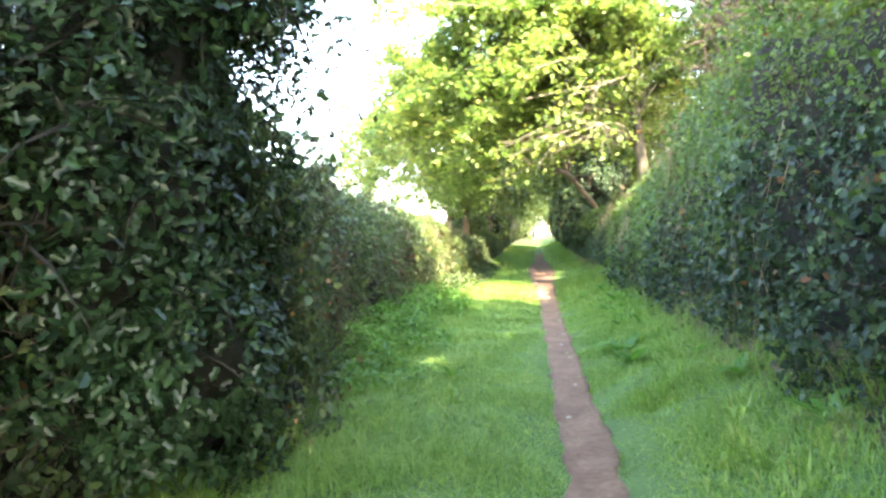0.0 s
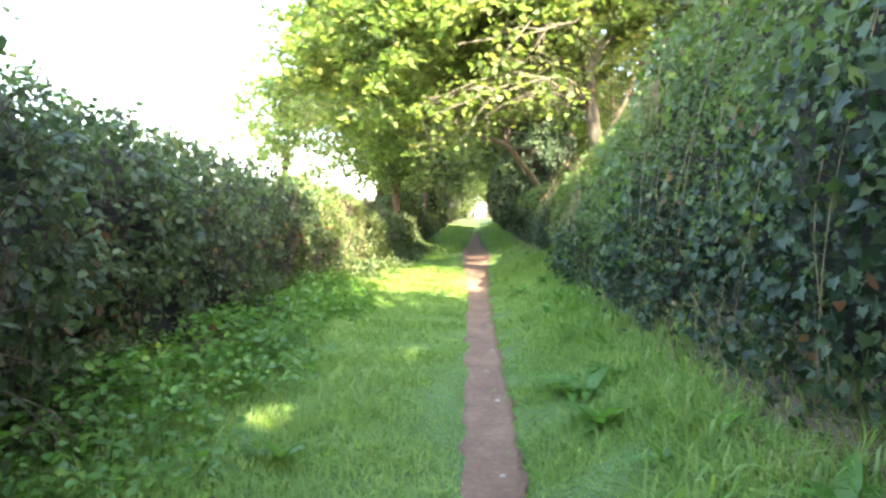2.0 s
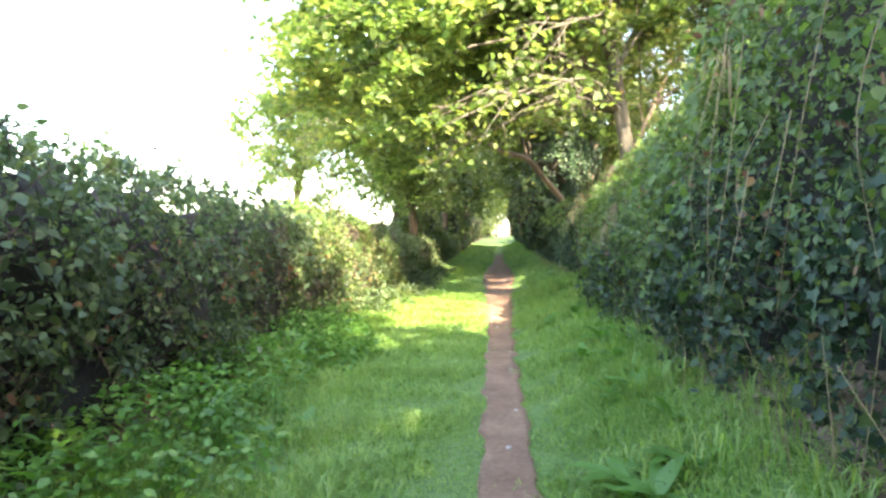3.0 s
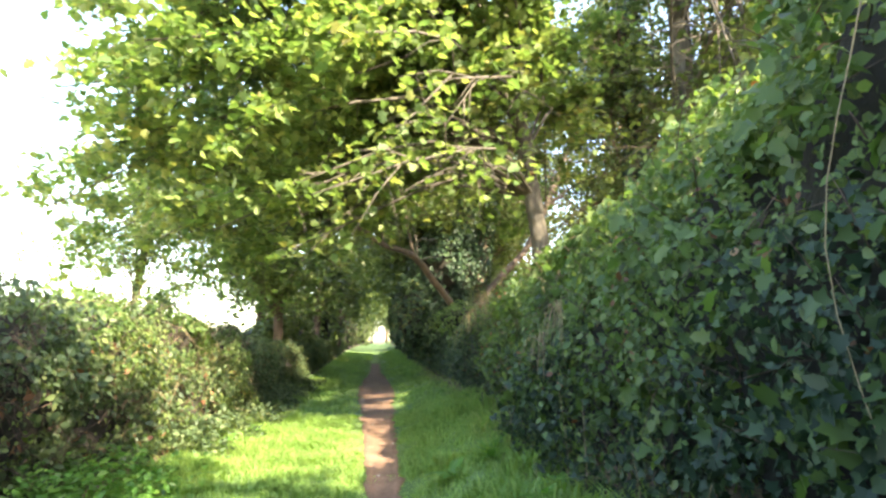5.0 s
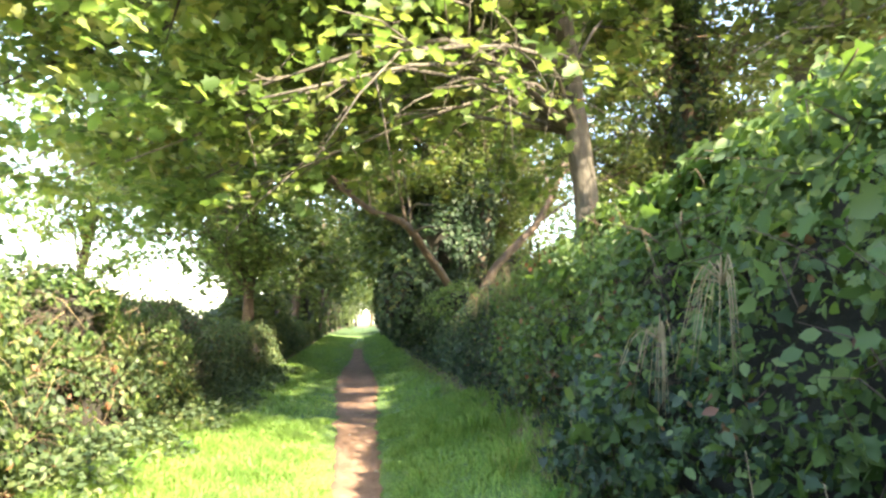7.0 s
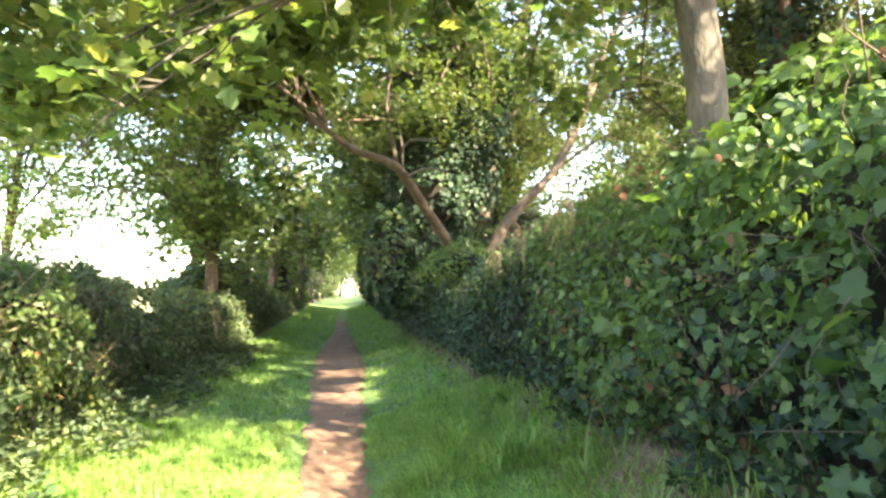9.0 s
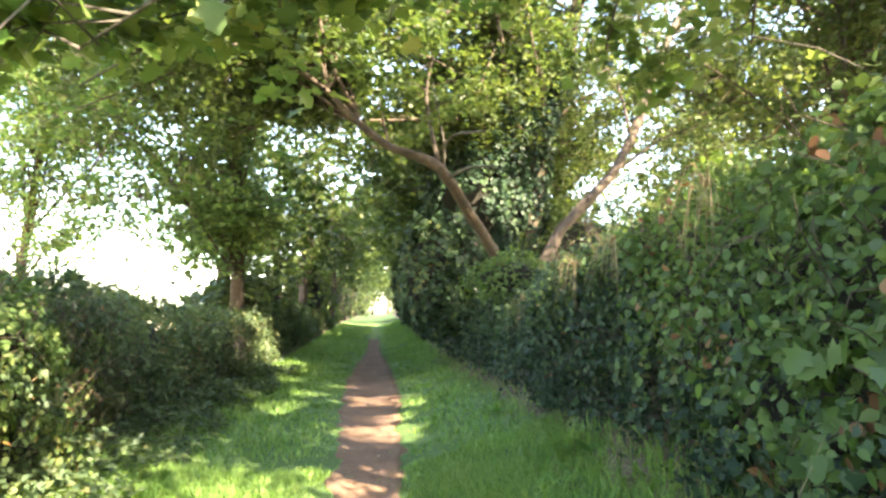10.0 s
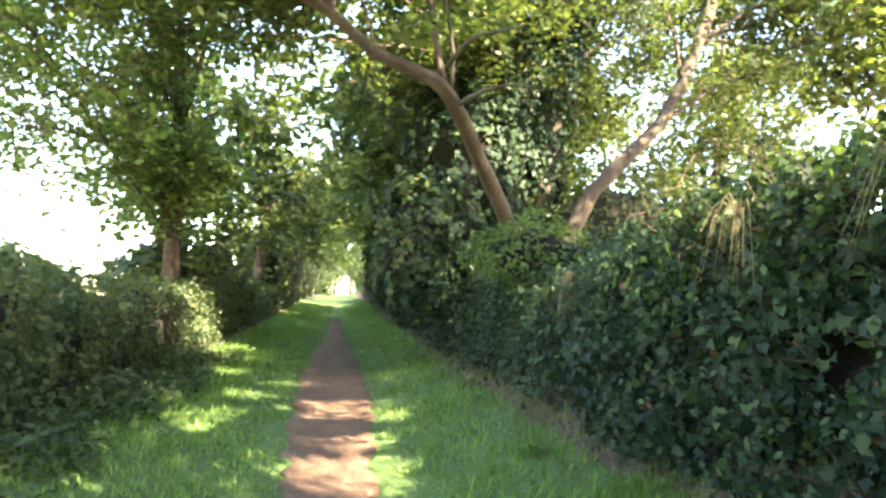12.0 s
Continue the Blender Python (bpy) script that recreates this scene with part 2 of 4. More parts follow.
def path_half(y):
    return 0.19 + 0.1 * smooth(13, 18, y) + 0.08 * smooth(18, 21, y) + 0.16 * smooth(21, 25, y) - 0.28 * smooth(28, 38, y)


def build_path():
    verts, faces = [], []
    ys = np.arange(-4, 44, 0.12)
    cols = [-1, -0.86, -0.5, -0.15, 0.2, 0.55, 0.87, 1]
    for y in ys:
        wide = float(path_half(y)) * (1 + 0.22 * noise.noise(Vector((0, y * 1.7, 5))))
        off = 0.05 * noise.noise(Vector((9, y * 0.8, 1)))
        for k, c in enumerate(cols):
            edge = (0.085 + 0.25 * (wide - 0.19)) * noise.noise(Vector((k * 3.0, y * 3.5, 2))) if abs(c) > 0.8 else 0.0
            u = off + c * wide + edge
            z = float(ground_z(u, y)) + (0.035 if abs(c) < 1 else -0.03) - 0.02 * (1 - c * c)
            z += 0.012 * noise.noise(Vector((u * 6, y * 4, 8)))
            verts.append((mid(y) + u, y, z))
    n = len(cols)
    for i in range(len(ys) - 1):
        for j in range(n - 1):
            faces.append((i * n + j, i * n + j + 1, (i + 1) * n + j + 1, (i + 1) * n + j))
    tagged(mesh_object("footpath", verts, faces, M_DIRT), "narrow trodden path of reddish brown earth", "path", kind="structure")


# ---- grass ----
def grass_sheet(name, u0, u1, y0, y1, count, height, width, label, keep=None, mat=M_GRASS, limit=1.5):
    """Blades of grass strewn on the lane's floor, taller in tufts, none on the trodden path."""
    u, y = RNG.uniform(u0, u1, count), RNG.uniform(y0, y1, count)
    tuft = np.array([noise.noise(Vector((a * 1.6, b * 1.6, 4))) for a, b in zip(u, y)])
    hard = np.abs(u - 0.0) - path_half(y) * 0.95
    ok = (hard > RNG.normal(-0.035, 0.065 + 0.4 * (path_half(y) - 0.19), count)) & (u < limit * spread(y) + RNG.normal(0, 0.16, count)) & (RNG.random(count) < 0.92 + tuft)
    if keep is not None:
        ok &= keep(u, y)
    u, y, tuft, hard = u[ok], y[ok], tuft[ok], hard[ok]
    n = len(u)
    side = np.clip((np.abs(u) - 0.4) / 1.2, 0, 1)
    h = height * (0.62 + 0.75 * side + 0.9 * np.clip(tuft, -0.3, 0.6)) * RNG.uniform(0.55, 1.3, n)
    h = np.maximum(h * np.clip(hard * 4 + 0.5, 0.45, 1), 0.03)
    turn = RNG.uniform(0, 2 * math.pi, n)
    bend = RNG.uniform(0.3, 1.5, n) * h
    base = np.stack([mid(y) + u, y, ground_z(u, y) - 0.01], 1)
    cross = np.stack([np.cos(turn), np.sin(turn), np.zeros(n)], 1)
    way = np.stack([-np.sin(turn), np.cos(turn), np.zeros(n)], 1)
    w = (width * RNG.uniform(0.6, 1.4, n))[:, None]
    up = np.array([0, 0, 1.0])
    a, b = base - cross * w / 2, base + cross * w / 2
    m = base + up * (h * 0.6)[:, None] + way * (bend * 0.3)[:, None]
    c, d = m + cross * w * 0.4, m - cross * w * 0.4
    tip = base + up * (h * RNG.uniform(0.55, 0.95, n))[:, None] + way * bend[:, None]
    verts = np.stack([a, b, c, d, tip], 1).reshape(-1, 3)
    loops = (np.array([0, 1, 2, 3, 3, 2, 4])[None] + (np.arange(n) * 5)[:, None]).ravel()
    ob = new(name, array_mesh(name, verts, loops, np.tile([4, 3], n), mat))
    tagged(ob, label, "grass", kind="stuff")


# ---- hedges ----
def swelling(u, y, z, side, lump):
    """How far a hedge bulges out at a place."""
    p = Vector((u * 0.8, y * 0.8, z * 0.8))
    return lump * (noise.noise(p + Vector((side * 7, 0, 0))) + 0.55 * noise.noise(p * 2.7) + 0.3 * noise.noise(p * 6.5))


def hedge_points(n, y0, y1, face, top, side, thick, lump, depth, rng=RNG, fringe=0.1, skew=1.0):
    """Places and outward ways of n leaves strewn over a hedge: its lane face and its top."""
    y = y0 + (y1 - y0) * rng.random(n) ** skew
    s = rng.random(n) ** 0.9
    places, ways = np.empty((n, 3)), np.empty((n, 3))
    for i in range(n):
        yy = y[i]
        fu, tz = face(yy), top(yy)
        bz = float(ground_z(fu, yy)) - 0.05
        hgt = tz - bz
        a = s[i]
        if a < 0.68:
            q = a / 0.68
            u, z, nu, nz = fu + side * 0.3 * q ** 2, bz + hgt * 0.86 * q, -side, 0.15 + 0.5 * q
        else:
            q = (a - 0.68) / 0.32
            u, z, nu, nz = fu + side * (0.3 + (thick - 0.3) * q), bz + hgt * (0.86 + 0.14 * math.sin(min(1, q * 2.2) * math.pi / 2)), -side * (1 - q) * 0.6, 1.0
        bulge = swelling(u, yy, z, side, lump)
        ends = min(1.0, (yy - y0) / 0.7, (y1 - yy) / 0.7)
        inward = abs(rng.normal(0, depth)) - fringe * rng.random() ** 4 * 2
        ln = math.hypot(nu, nz)
        k = bulge - inward - 0.35 * (1 - max(0, ends))
        places[i] = (mid(yy) + u + nu / ln * k, yy, z + nz / ln * k)
        ways[i] = (nu, rng.normal(0, 0.15), nz)
    return places, ways


def thin(places, scale, cut, seed):
    """Which places to keep, so that leaves stand in clumps with dark hollows between."""
    return np.array([noise.noise(Vector(p) * scale + Vector((seed, 0, 0))) > cut and noise.noise(Vector(p) * 6.5) > -0.36 for p in places])


# solid near-black body: blocks light and paints the shade in the hollows
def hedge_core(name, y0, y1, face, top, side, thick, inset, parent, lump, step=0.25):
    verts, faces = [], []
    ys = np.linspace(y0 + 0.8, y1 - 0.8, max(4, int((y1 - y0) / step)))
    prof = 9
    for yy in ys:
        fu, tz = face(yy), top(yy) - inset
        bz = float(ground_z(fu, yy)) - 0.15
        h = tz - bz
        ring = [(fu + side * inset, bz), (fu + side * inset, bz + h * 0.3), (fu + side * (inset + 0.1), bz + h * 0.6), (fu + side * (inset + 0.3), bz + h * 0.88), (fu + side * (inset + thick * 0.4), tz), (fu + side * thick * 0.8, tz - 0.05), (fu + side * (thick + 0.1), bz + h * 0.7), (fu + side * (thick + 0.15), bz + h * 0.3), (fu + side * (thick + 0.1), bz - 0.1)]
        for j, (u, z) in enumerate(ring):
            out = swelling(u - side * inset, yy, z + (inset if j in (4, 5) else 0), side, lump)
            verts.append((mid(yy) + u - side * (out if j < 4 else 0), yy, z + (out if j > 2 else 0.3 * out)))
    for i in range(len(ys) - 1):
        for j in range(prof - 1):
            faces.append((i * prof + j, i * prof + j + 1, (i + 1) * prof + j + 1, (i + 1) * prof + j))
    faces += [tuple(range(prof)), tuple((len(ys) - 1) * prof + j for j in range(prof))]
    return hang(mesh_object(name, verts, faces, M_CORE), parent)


def twigs_out(name, count, y0, y1, face, top, side, parent, mat, long=(0.15, 0.5), thick=0.004, z_from=0.1):
    """Bare stems that stand out of a hedge."""
    runs = []
    for _ in range(count):
        yy = RNG.uniform(y0, y1)
        q = RNG.uniform(z_from, 0.95)
        fu = face(yy)
        bz = float(ground_z(fu, yy))
        a = Vector((mid(yy) + fu + side * (0.25 * q * q + 0.08), yy, bz + (top(yy) - bz) * q))
        way = Vector((-side * RNG.uniform(0.2, 0.7), RNG.normal(0, 0.7), RNG.normal(0.3, 0.6))).normalized()
        ln = RNG.uniform(*long)
        b = a + way * ln * 0.6 + Vector((0, 0, 0.05 * ln))
        c = b + way * ln * 0.4 + Vector((RNG.normal(0, 0.05), RNG.normal(0, 0.08), RNG.normal(-0.05, 0.08)))
        runs.append(([a, b, c], [thick, thick * 0.75, thick * 0.3]))
    return tagged(hang(tubes(name, runs, mat, None, 4), parent), kind="stuff")


def hedge(name, label, y0, y1, face, top, side, thick, leaves, lump=0.18, inset=0.3, twigs=0, twig_mat=None, category="hedge", skew=1.0):
    ym = (y0 + y1) / 2
    root = empty(name, lane(face(ym) + side * thick / 2, ym), label, category)
    hedge_core("shade_core", y0, y1, face, top, side, thick, inset, root, lump)
    for i, (pname, shape, count, size, mat, depth, cut, region) in enumerate(leaves):
        p, w = hedge_points(count, y0, y1, face, top, side, thick, lump, depth, skew=skew)
        ok = thin(p, 2.2, cut, i * 13.0)
        if region is not None:
            ok &= region(p)
        p, w = p[ok], w[ok]
        w = w + RNG.normal(0, 0.8, w.shape)
        hang(leaf_cloud(pname, shape, p, w, size * (0.45 + 1.1 * RNG.random(len(p)) ** 1.4), mat, None, RNG.normal(0, 1.1, len(p))), root)
    if twigs:
        twigs_out("stem_growth", twigs, y0, y1, face, top, side, root, twig_mat or M_TWIG)
    return root


# the gap between the crowns, and smaller holes, through which the sun reaches the lane
FLECKS = [(0.05, 21.6, 1.0), (0.6, 22.9, 0.55), (0.0, 24.6, 0.85), (1.0, 26.3, 0.6), (-1.6, 23.4, 0.55), (-2.0, 21.8, 0.6), (0.8, 28.6, 0.7), (-0.6, 30.5, 0.6), (-1.2, 25.6, 0.5), (1.5, 24.2, 0.5), (-1.8, 27.8, 0.5), (0.3, 33.5, 0.8), (0.8, 24.0, 0.5), (0.8, 27.0, 0.55), (-2.3, 24.9, 0.55), (1.0, 22.2, 0.5), (1.2, 25.2, 0.4), (-1.0, 22.3, 0.4), (-1.4, 24.2, 0.55), (-0.7, 26.8, 0.5), (-1.9, 22.7, 0.45), (-0.8, 13.0, 0.3), (-1.6, 8.2, 0.3), (-1.2, 5.6, 0.35)]


def shaded(p):
    """For places in a crown: True where a leaf may grow, False in the sun's gaps."""
    k = p[:, 2] / SUN_WAY.z
    x, y = p[:, 0] - SUN_WAY.x * k, p[:, 1] - SUN_WAY.y * k
    u = x - mid(y)
    ragged = RNG.normal(0, 0.12, len(p))
    gap = (u > np.where(y < 14.3, -2.4, np.where(y < 16.5, -3.0, -4.0))) & (u < 0.35 + ragged) & (y > 12.0 - 0.25 * (u + 2) + ragged) & (y < 20.9 - 0.4 * (u + 2) + ragged)
    for fu, fy, fr in FLECKS:
        gap |= (u - fu) ** 2 + ((y - fy) * 1.2) ** 2 < (fr * (1 + ragged)) ** 2
    free = (np.abs(p[:, 0] - mid(p[:, 1])) < 1.1) & (p[:, 2] < 2.8) & (p[:, 1] < 18.4)   # headroom over the path
    return ~free & (~gap | (RNG.random(len(p)) < np.where((u < -2.6) & (y > 14), 0.12, 0.05)))


# ---- trees ----
def tree(name, label, trunk, radii, boughs, twig_n, leaf_n, shape, size, leaf_mat, bark, twig_len=0.9, flat=0.5, sides=10, limbs=True, droop=0.25, gap=True, group=""):
    """A tapered trunk, boughs that run from it to their ends, twigs along them and leaves round the twigs.
    boughs: rows of (height along the trunk 0..1, end point, thickness)."""
    root = empty(name, trunk[0], label, "tree", group)
    path = curve_points(trunk, 14)
    rad = np.interp(np.linspace(0, 1, 14), np.linspace(0, 1, len(radii)), radii)
    hang(tubes("trunk", [(path, rad)], bark, None, sides, 0.25), root)
    places, ways, twig_runs = [], [], []
    for at, end, thick in boughs:
        s = path[min(13, int(at * 13))]
        end = Vector(end)
        span = (end - s).length
        m1 = s.lerp(end, 0.4) + Vector((RNG.normal(0, 0.06), RNG.normal(0, 0.06), 0.16)) * span
        run = curve_points([s, m1, end], 7)
        if limbs:
            hang(tubes("limb", [(run, np.linspace(thick, thick * 0.25, 7))], bark, None, 6, 0.2), root)
        for _ in range(twig_n):
            q = RNG.uniform(0.3, 1.0)
            a = run[0].lerp(run[-1], q) if q > 0.97 else run[int(q * 6)].lerp(run[min(6, int(q * 6) + 1)], (q * 6) % 1)
            way = (end - s).normalized() * 0.5 + Vector((RNG.normal(0, 0.7), RNG.normal(0, 0.7), RNG.normal(0.05, 0.4)))
            way.normalize()
            ln = twig_len * RNG.uniform(0.6, 1.3)
            b = a + way * ln + Vector((0, 0, -droop * ln))
            twig_runs.append(([a, a.lerp(b, 0.5) + Vector((0, 0, 0.08 * ln)), b], [0.012, 0.008, 0.003]))
            k = RNG.uniform(0.15, 1.15, leaf_n)[:, None]
            pos = np.array(a)[None] * (1 - k) + np.array(b)[None] * k + RNG.normal(0, 1, (leaf_n, 3)) * np.array([0.3, 0.3, 0.3 * (1 - flat * 0.6)]) * ln * 0.55
            places.append(pos)
            ways.append(np.array([0, 0, 1.0])[None] * (0.4 + flat) + RNG.normal(0, 0.5, (leaf_n, 3)))
    if len(places):
        places, ways = np.concatenate(places), np.concatenate(ways)
        if gap:
            ok = shaded(places)
            places, ways = places[ok], ways[ok]
        hang(leaf_cloud("crown", shape, places, ways, size * RNG.uniform(0.6, 1.25, len(places)), leaf_mat, None, RNG.uniform(0, 6.28, len(places))), root)
    if places is not None and limbs:
        tagged(hang(tubes("twig_growth", twig_runs, bark, None, 3), root), kind="stuff")
    return root


def crown_boughs(centre, reach, count, trunk_range=(0.5, 1.0), thick=0.04, rng_seed=1):
    """Bough ends spread through a crown of uneven outline."""
    r = np.random.default_rng(rng_seed)
    out = []
    for _ in range(count):
        d = r.normal(0, 1, 3)
        d = d / np.linalg.norm(d) * r.uniform(0.45, 1.0) ** 0.6
        out.append((r.uniform(*trunk_range), (centre[0] + d[0] * reach[0], centre[1] + d[1] * reach[1], centre[2] + d[2] * reach[2]), thick * r.uniform(0.6, 1.3)))
    return out


def bush(name, label, centre, reach, count, size, mat, shape=LEAF_OVAL, seed=0, group=""):
    """A rounded, uneven shrub: stems, a near-black core coloured as inner shade and leaves in clumps."""
    c = Vector(centre)
    root = empty(name, (c.x, c.y, c.z - reach[2]), label, "bush", group)
    verts, faces = [], []
    rings, sides = 7, 12
    for i in range(rings + 1):
        a = math.pi * i / rings
        for j in range(sides):
            t = 2 * math.pi * j / sides
            d = Vector((math.sin(a) * math.cos(t), math.sin(a) * math.sin(t), math.cos(a)))
            r = 0.62 + 0.25 * noise.noise(d * 1.6 + Vector((seed, 0, 0)))
            verts.append(c + Vector((d.x * reach[0], d.y * reach[1], d.z * reach[2])) * r)
    for i in range(rings):
        for j in range(sides):
            q = (j + 1) % sides
            faces.append((i * sides + j, i * sides + q, (i + 1) * sides + q, (i + 1) * sides + j))
    hang(mesh_object("shade_core", verts, faces, M_CORE), root)
    d = RNG.normal(0, 1, (count, 3))
    d /= np.linalg.norm(d, axis=1, keepdims=True)
    r = np.array([0.95 + 0.3 * noise.noise(Vector(q) * 1.6 + Vector((seed, 0, 0))) + 0.16 * noise.noise(Vector(q) * 5 + Vector((0, seed, 0))) for q in d]) - np.abs(RNG.normal(0, 0.09, count))
    p = np.array(c)[None] + d * np.array(reach)[None] * r[:, None]
    ok = np.array([noise.noise(Vector(q) * 1.7) > -0.3 for q in p]) & (p[:, 2] > c.z - reach[2] * 0.98)
    p, d = p[ok], d[ok]
    hang(leaf_cloud("leaves", shape, p, d + RNG.normal(0, 0.5, d.shape) + np.array([0, 0, 0.4]), size * RNG.uniform(0.6, 1.3, len(p)), mat, None, RNG.uniform(0, 6.28, len(p))), root)
    return root


def dock_plant(place, count, ln, seed):
    """A rosette of broad leaves, each a part."""
    r = random.Random(seed)
    root = empty("dock_plant", place, "broad-leaved dock plant growing in the verge grass", "plant", "dock plants in the verge")
    for i in range(count):
        me = DOCK_MESHES[r.randrange(len(DOCK_MESHES))]
        ob = new("leaf", me)
        ob.parent = root
        ob.matrix_basis = pose(0, 0, 0.01, r.uniform(15, 60), 0, 360 * i / count + r.uniform(-20, 20)) @ Matrix.Scale(ln * r.uniform(0.7, 1.25), 4)
    return root


def leaf_mesh(name, half, fold, droop, mat, steps=6):
    """One curved leaf of unit length with a midrib."""
    verts, faces = [], []
    ys = np.linspace(0, 1, steps)
    for y in ys:
        w = float(np.interp(y, [0] + [q[1] for q in half] + [1], [0.01] + [q[0] for q in half] + [0.005]))
        z = -droop * y * y
        verts += [(-w, y, z + w * fold), (0, y, z), (w, y, z + w * fold)]
    for i in range(steps - 1):
        a = i * 3
        faces += [(a, a + 1, a + 4, a + 3), (a + 1, a + 2, a + 5, a + 4)]
    me = bpy.data.meshes.new(name)
    me.from_pydata(verts, [], faces)
    me.materials.append(mat)
    me.shade_smooth()
    return me


DOCK_MESHES = [leaf_mesh("dock_leaf", [(0.13, 0.15), (0.19, 0.45), (0.12, 0.8)], f, d, M_DOCK) for f, d in ((0.3, 0.35), (0.2, 0.5), (0.4, 0.2))]


def single_leaf(name, shape, mat):
    verts, faces = shape
    me = bpy.data.meshes.new(name)
    me.from_pydata([tuple(v) for v in verts], [], faces)
    me.materials.append(mat)
    return me


def leaf_parts(name, parent, shape, mat, places, ways, size):
    """Single leaves as parts of a hedge."""
    me = single_leaf(name, shape, mat)
    tx, ty, tz = frames(np.asarray(ways, float), RNG.normal(0, 0.7, len(places)))
    for p, x, y, z in zip(places, tx, ty, tz):
        s = size * RNG.uniform(0.7, 1.3)
        ob = new(name, me)
        ob.parent = parent
        m = Matrix((x * s, y * s, z * s)).transposed().to_4x4()
        m.translation = Vector(p) - Vector(parent.location)
        ob.matrix_basis = m


def nettle_plant(place, height, seed):
    """An upright stem with pairs of toothed leaves, crosswise."""
    r = random.Random(seed)
    root = empty("nettle_plant", place, "upright green nettle at the foot of the hedge", "plant", "nettles by the hedge")
    tip = Vector((r.uniform(-0.05, 0.05), r.uniform(-0.05, 0.05), height))
    tubes("stem", [([(0, 0, -0.03), tip * 0.5 + Vector((0.01, 0, 0)), tip], [0.004, 0.0035, 0.002])], M_DOCK, root, 5)
    for i in range(5):
        at = tip * (0.3 + 0.17 * i)
        for k in (0, 180):
            ob = new("leaf", NETTLE_MESH)
            ob.parent = root
            ob.matrix_basis = Matrix.Translation(at) @ pose(0, 0, 0, r.uniform(-15, 25), 0, 90 * i + k + r.uniform(-15, 15)) @ Matrix.Scale((0.12 - 0.012 * i) * r.uniform(0.8, 1.2), 4)
    return root


NETTLE_MESH = leaf_mesh("nettle_leaf", [(0.26, 0.18), (0.28, 0.35), (0.17, 0.7)], 0.25, 0.3, M_DOCK, 5)


def dry_tuft(place, count, length, seed):
    """A tuft of dead grass drooping from the hedge, each blade a part."""
    r = random.Random(seed)
    root = empty("dry_tuft", place, "tuft of dead pale grass drooping from the hedge", "grass tuft", "dry tufts on the hedge")
    for i in range(count):
        a = r.uniform(0, 6.28)
        out = Vector((math.cos(a) * 0.5 - 0.5, math.sin(a), 0)) * length * r.uniform(0.2, 0.6)
        pts = [(0, 0, 0), (out.x * 0.5, out.y * 0.5, 0.12 * r.random()), (out.x, out.y, -length * r.uniform(0.3, 1.0))]
        tubes("blade", [(curve_points(pts, 6), np.linspace(0.004, 0.0012, 6))], M_STRAW, root, 3)
    return root


def dead_leaf(place, turn, size):
    ob = new("dead_leaf", DEAD_LEAF)
    ob.matrix_basis = Matrix.Translation(place) @ pose(0, 0, 0, *turn) @ Matrix.Scale(size, 4)
    return tagged(ob, "dry brown curled leaf caught in the hedge", "leaf", "dead leaves on the hedge")


DEAD_LEAF = leaf_mesh("dead_leaf", [(0.3, 0.2), (0.42, 0.5), (0.2, 0.8)], 0.6, 0.25, M_RUSSET)


# ---- the place ----
build_ground()
build_path()


# left hedge: brambles, high at first, dropping beyond the sunny patch
def face_l(y):
    return -2.55 + 0.75 * float(smooth(2.9, 4.4, y) - smooth(4.5, 7.5, y)) - 0.12 * float(smooth(9, 13, y)) + 0.1 * float(smooth(16, 19, y)) - 0.1 * float(smooth(22, 30, y))


def top_l(y):
    return float(np.interp(y, [2, 6, 9, 13, 18, 20, 22, 25, 32, 50, 100], [2.55, 2.42, 2.18, 2.0, 1.95, 1.75, 1.65, 1.45, 1.5, 1.7, 2.6])) + 0.2 * noise.noise(Vector((3, y * 0.7, 0))) + 0.08 * noise.noise(Vector((3, y * 2.3, 0)))


def low(z):
    return lambda p: p[:, 2] < z


hedge("bramble_hedge", "dense bramble hedge with dark leaves and bare brown stems", -3.5, 21.5, face_l, top_l, -1, 1.5, [
    ("bramble_leaves", LEAF_OVAL, 92000, 0.068, M_BRAMBLE, 0.14, -0.2, None),
    ("fine_leaves", LEAF_OVAL, 20000, 0.05, M_SHRUB, 0.08, 0.12, None),
    ("russet_leaves", LEAF_OVAL, 9000, 0.06, M_RUSSET, 0.07, 0.12, low(1.5))], 0.36, 0.29, 1500)
warm = empty("dead_stalks", lane(-2.5, 17.5), "dry tan stalks tangled in the sunny end of the hedge", "stalks")
twigs_out("stalk_growth", 110, 14.0, 21.0, face_l, top_l, -1, warm, M_STRAW, (0.2, 0.6), 0.005)
# extra yellow-green leaves that put the sunlit tint of this end into colour
p_warm, w_warm = hedge_points(17000, 14.0, 21.3, face_l, top_l, -1, 1.5, 0.32, 0.05)
ok = thin(p_warm, 1.8, 0.02, 40.0)
hang(leaf_cloud("yellowed_leaves", LEAF_OVAL, p_warm[ok], w_warm[ok] + RNG.normal(0, 0.5, w_warm[ok].shape), 0.065 * RNG.uniform(0.6, 1.3, ok.sum()), M_SYCAMORE), warm)
hedge("field_hedge", "lower field hedge in deep shade under the trees", 20.0, 62, face_l, top_l, -1, 1.4, [
    ("hedge_leaves", LEAF_OVAL, 64000, 0.075, M_BRAMBLE, 0.12, -0.2, None)], 0.3, 0.36, 200, skew=1.7)


# right bank: ivy below, mixed shrubs above
def face_r(y):
    return 1.48 * (1 + 0.28 * float(smooth(13, 20, y)))


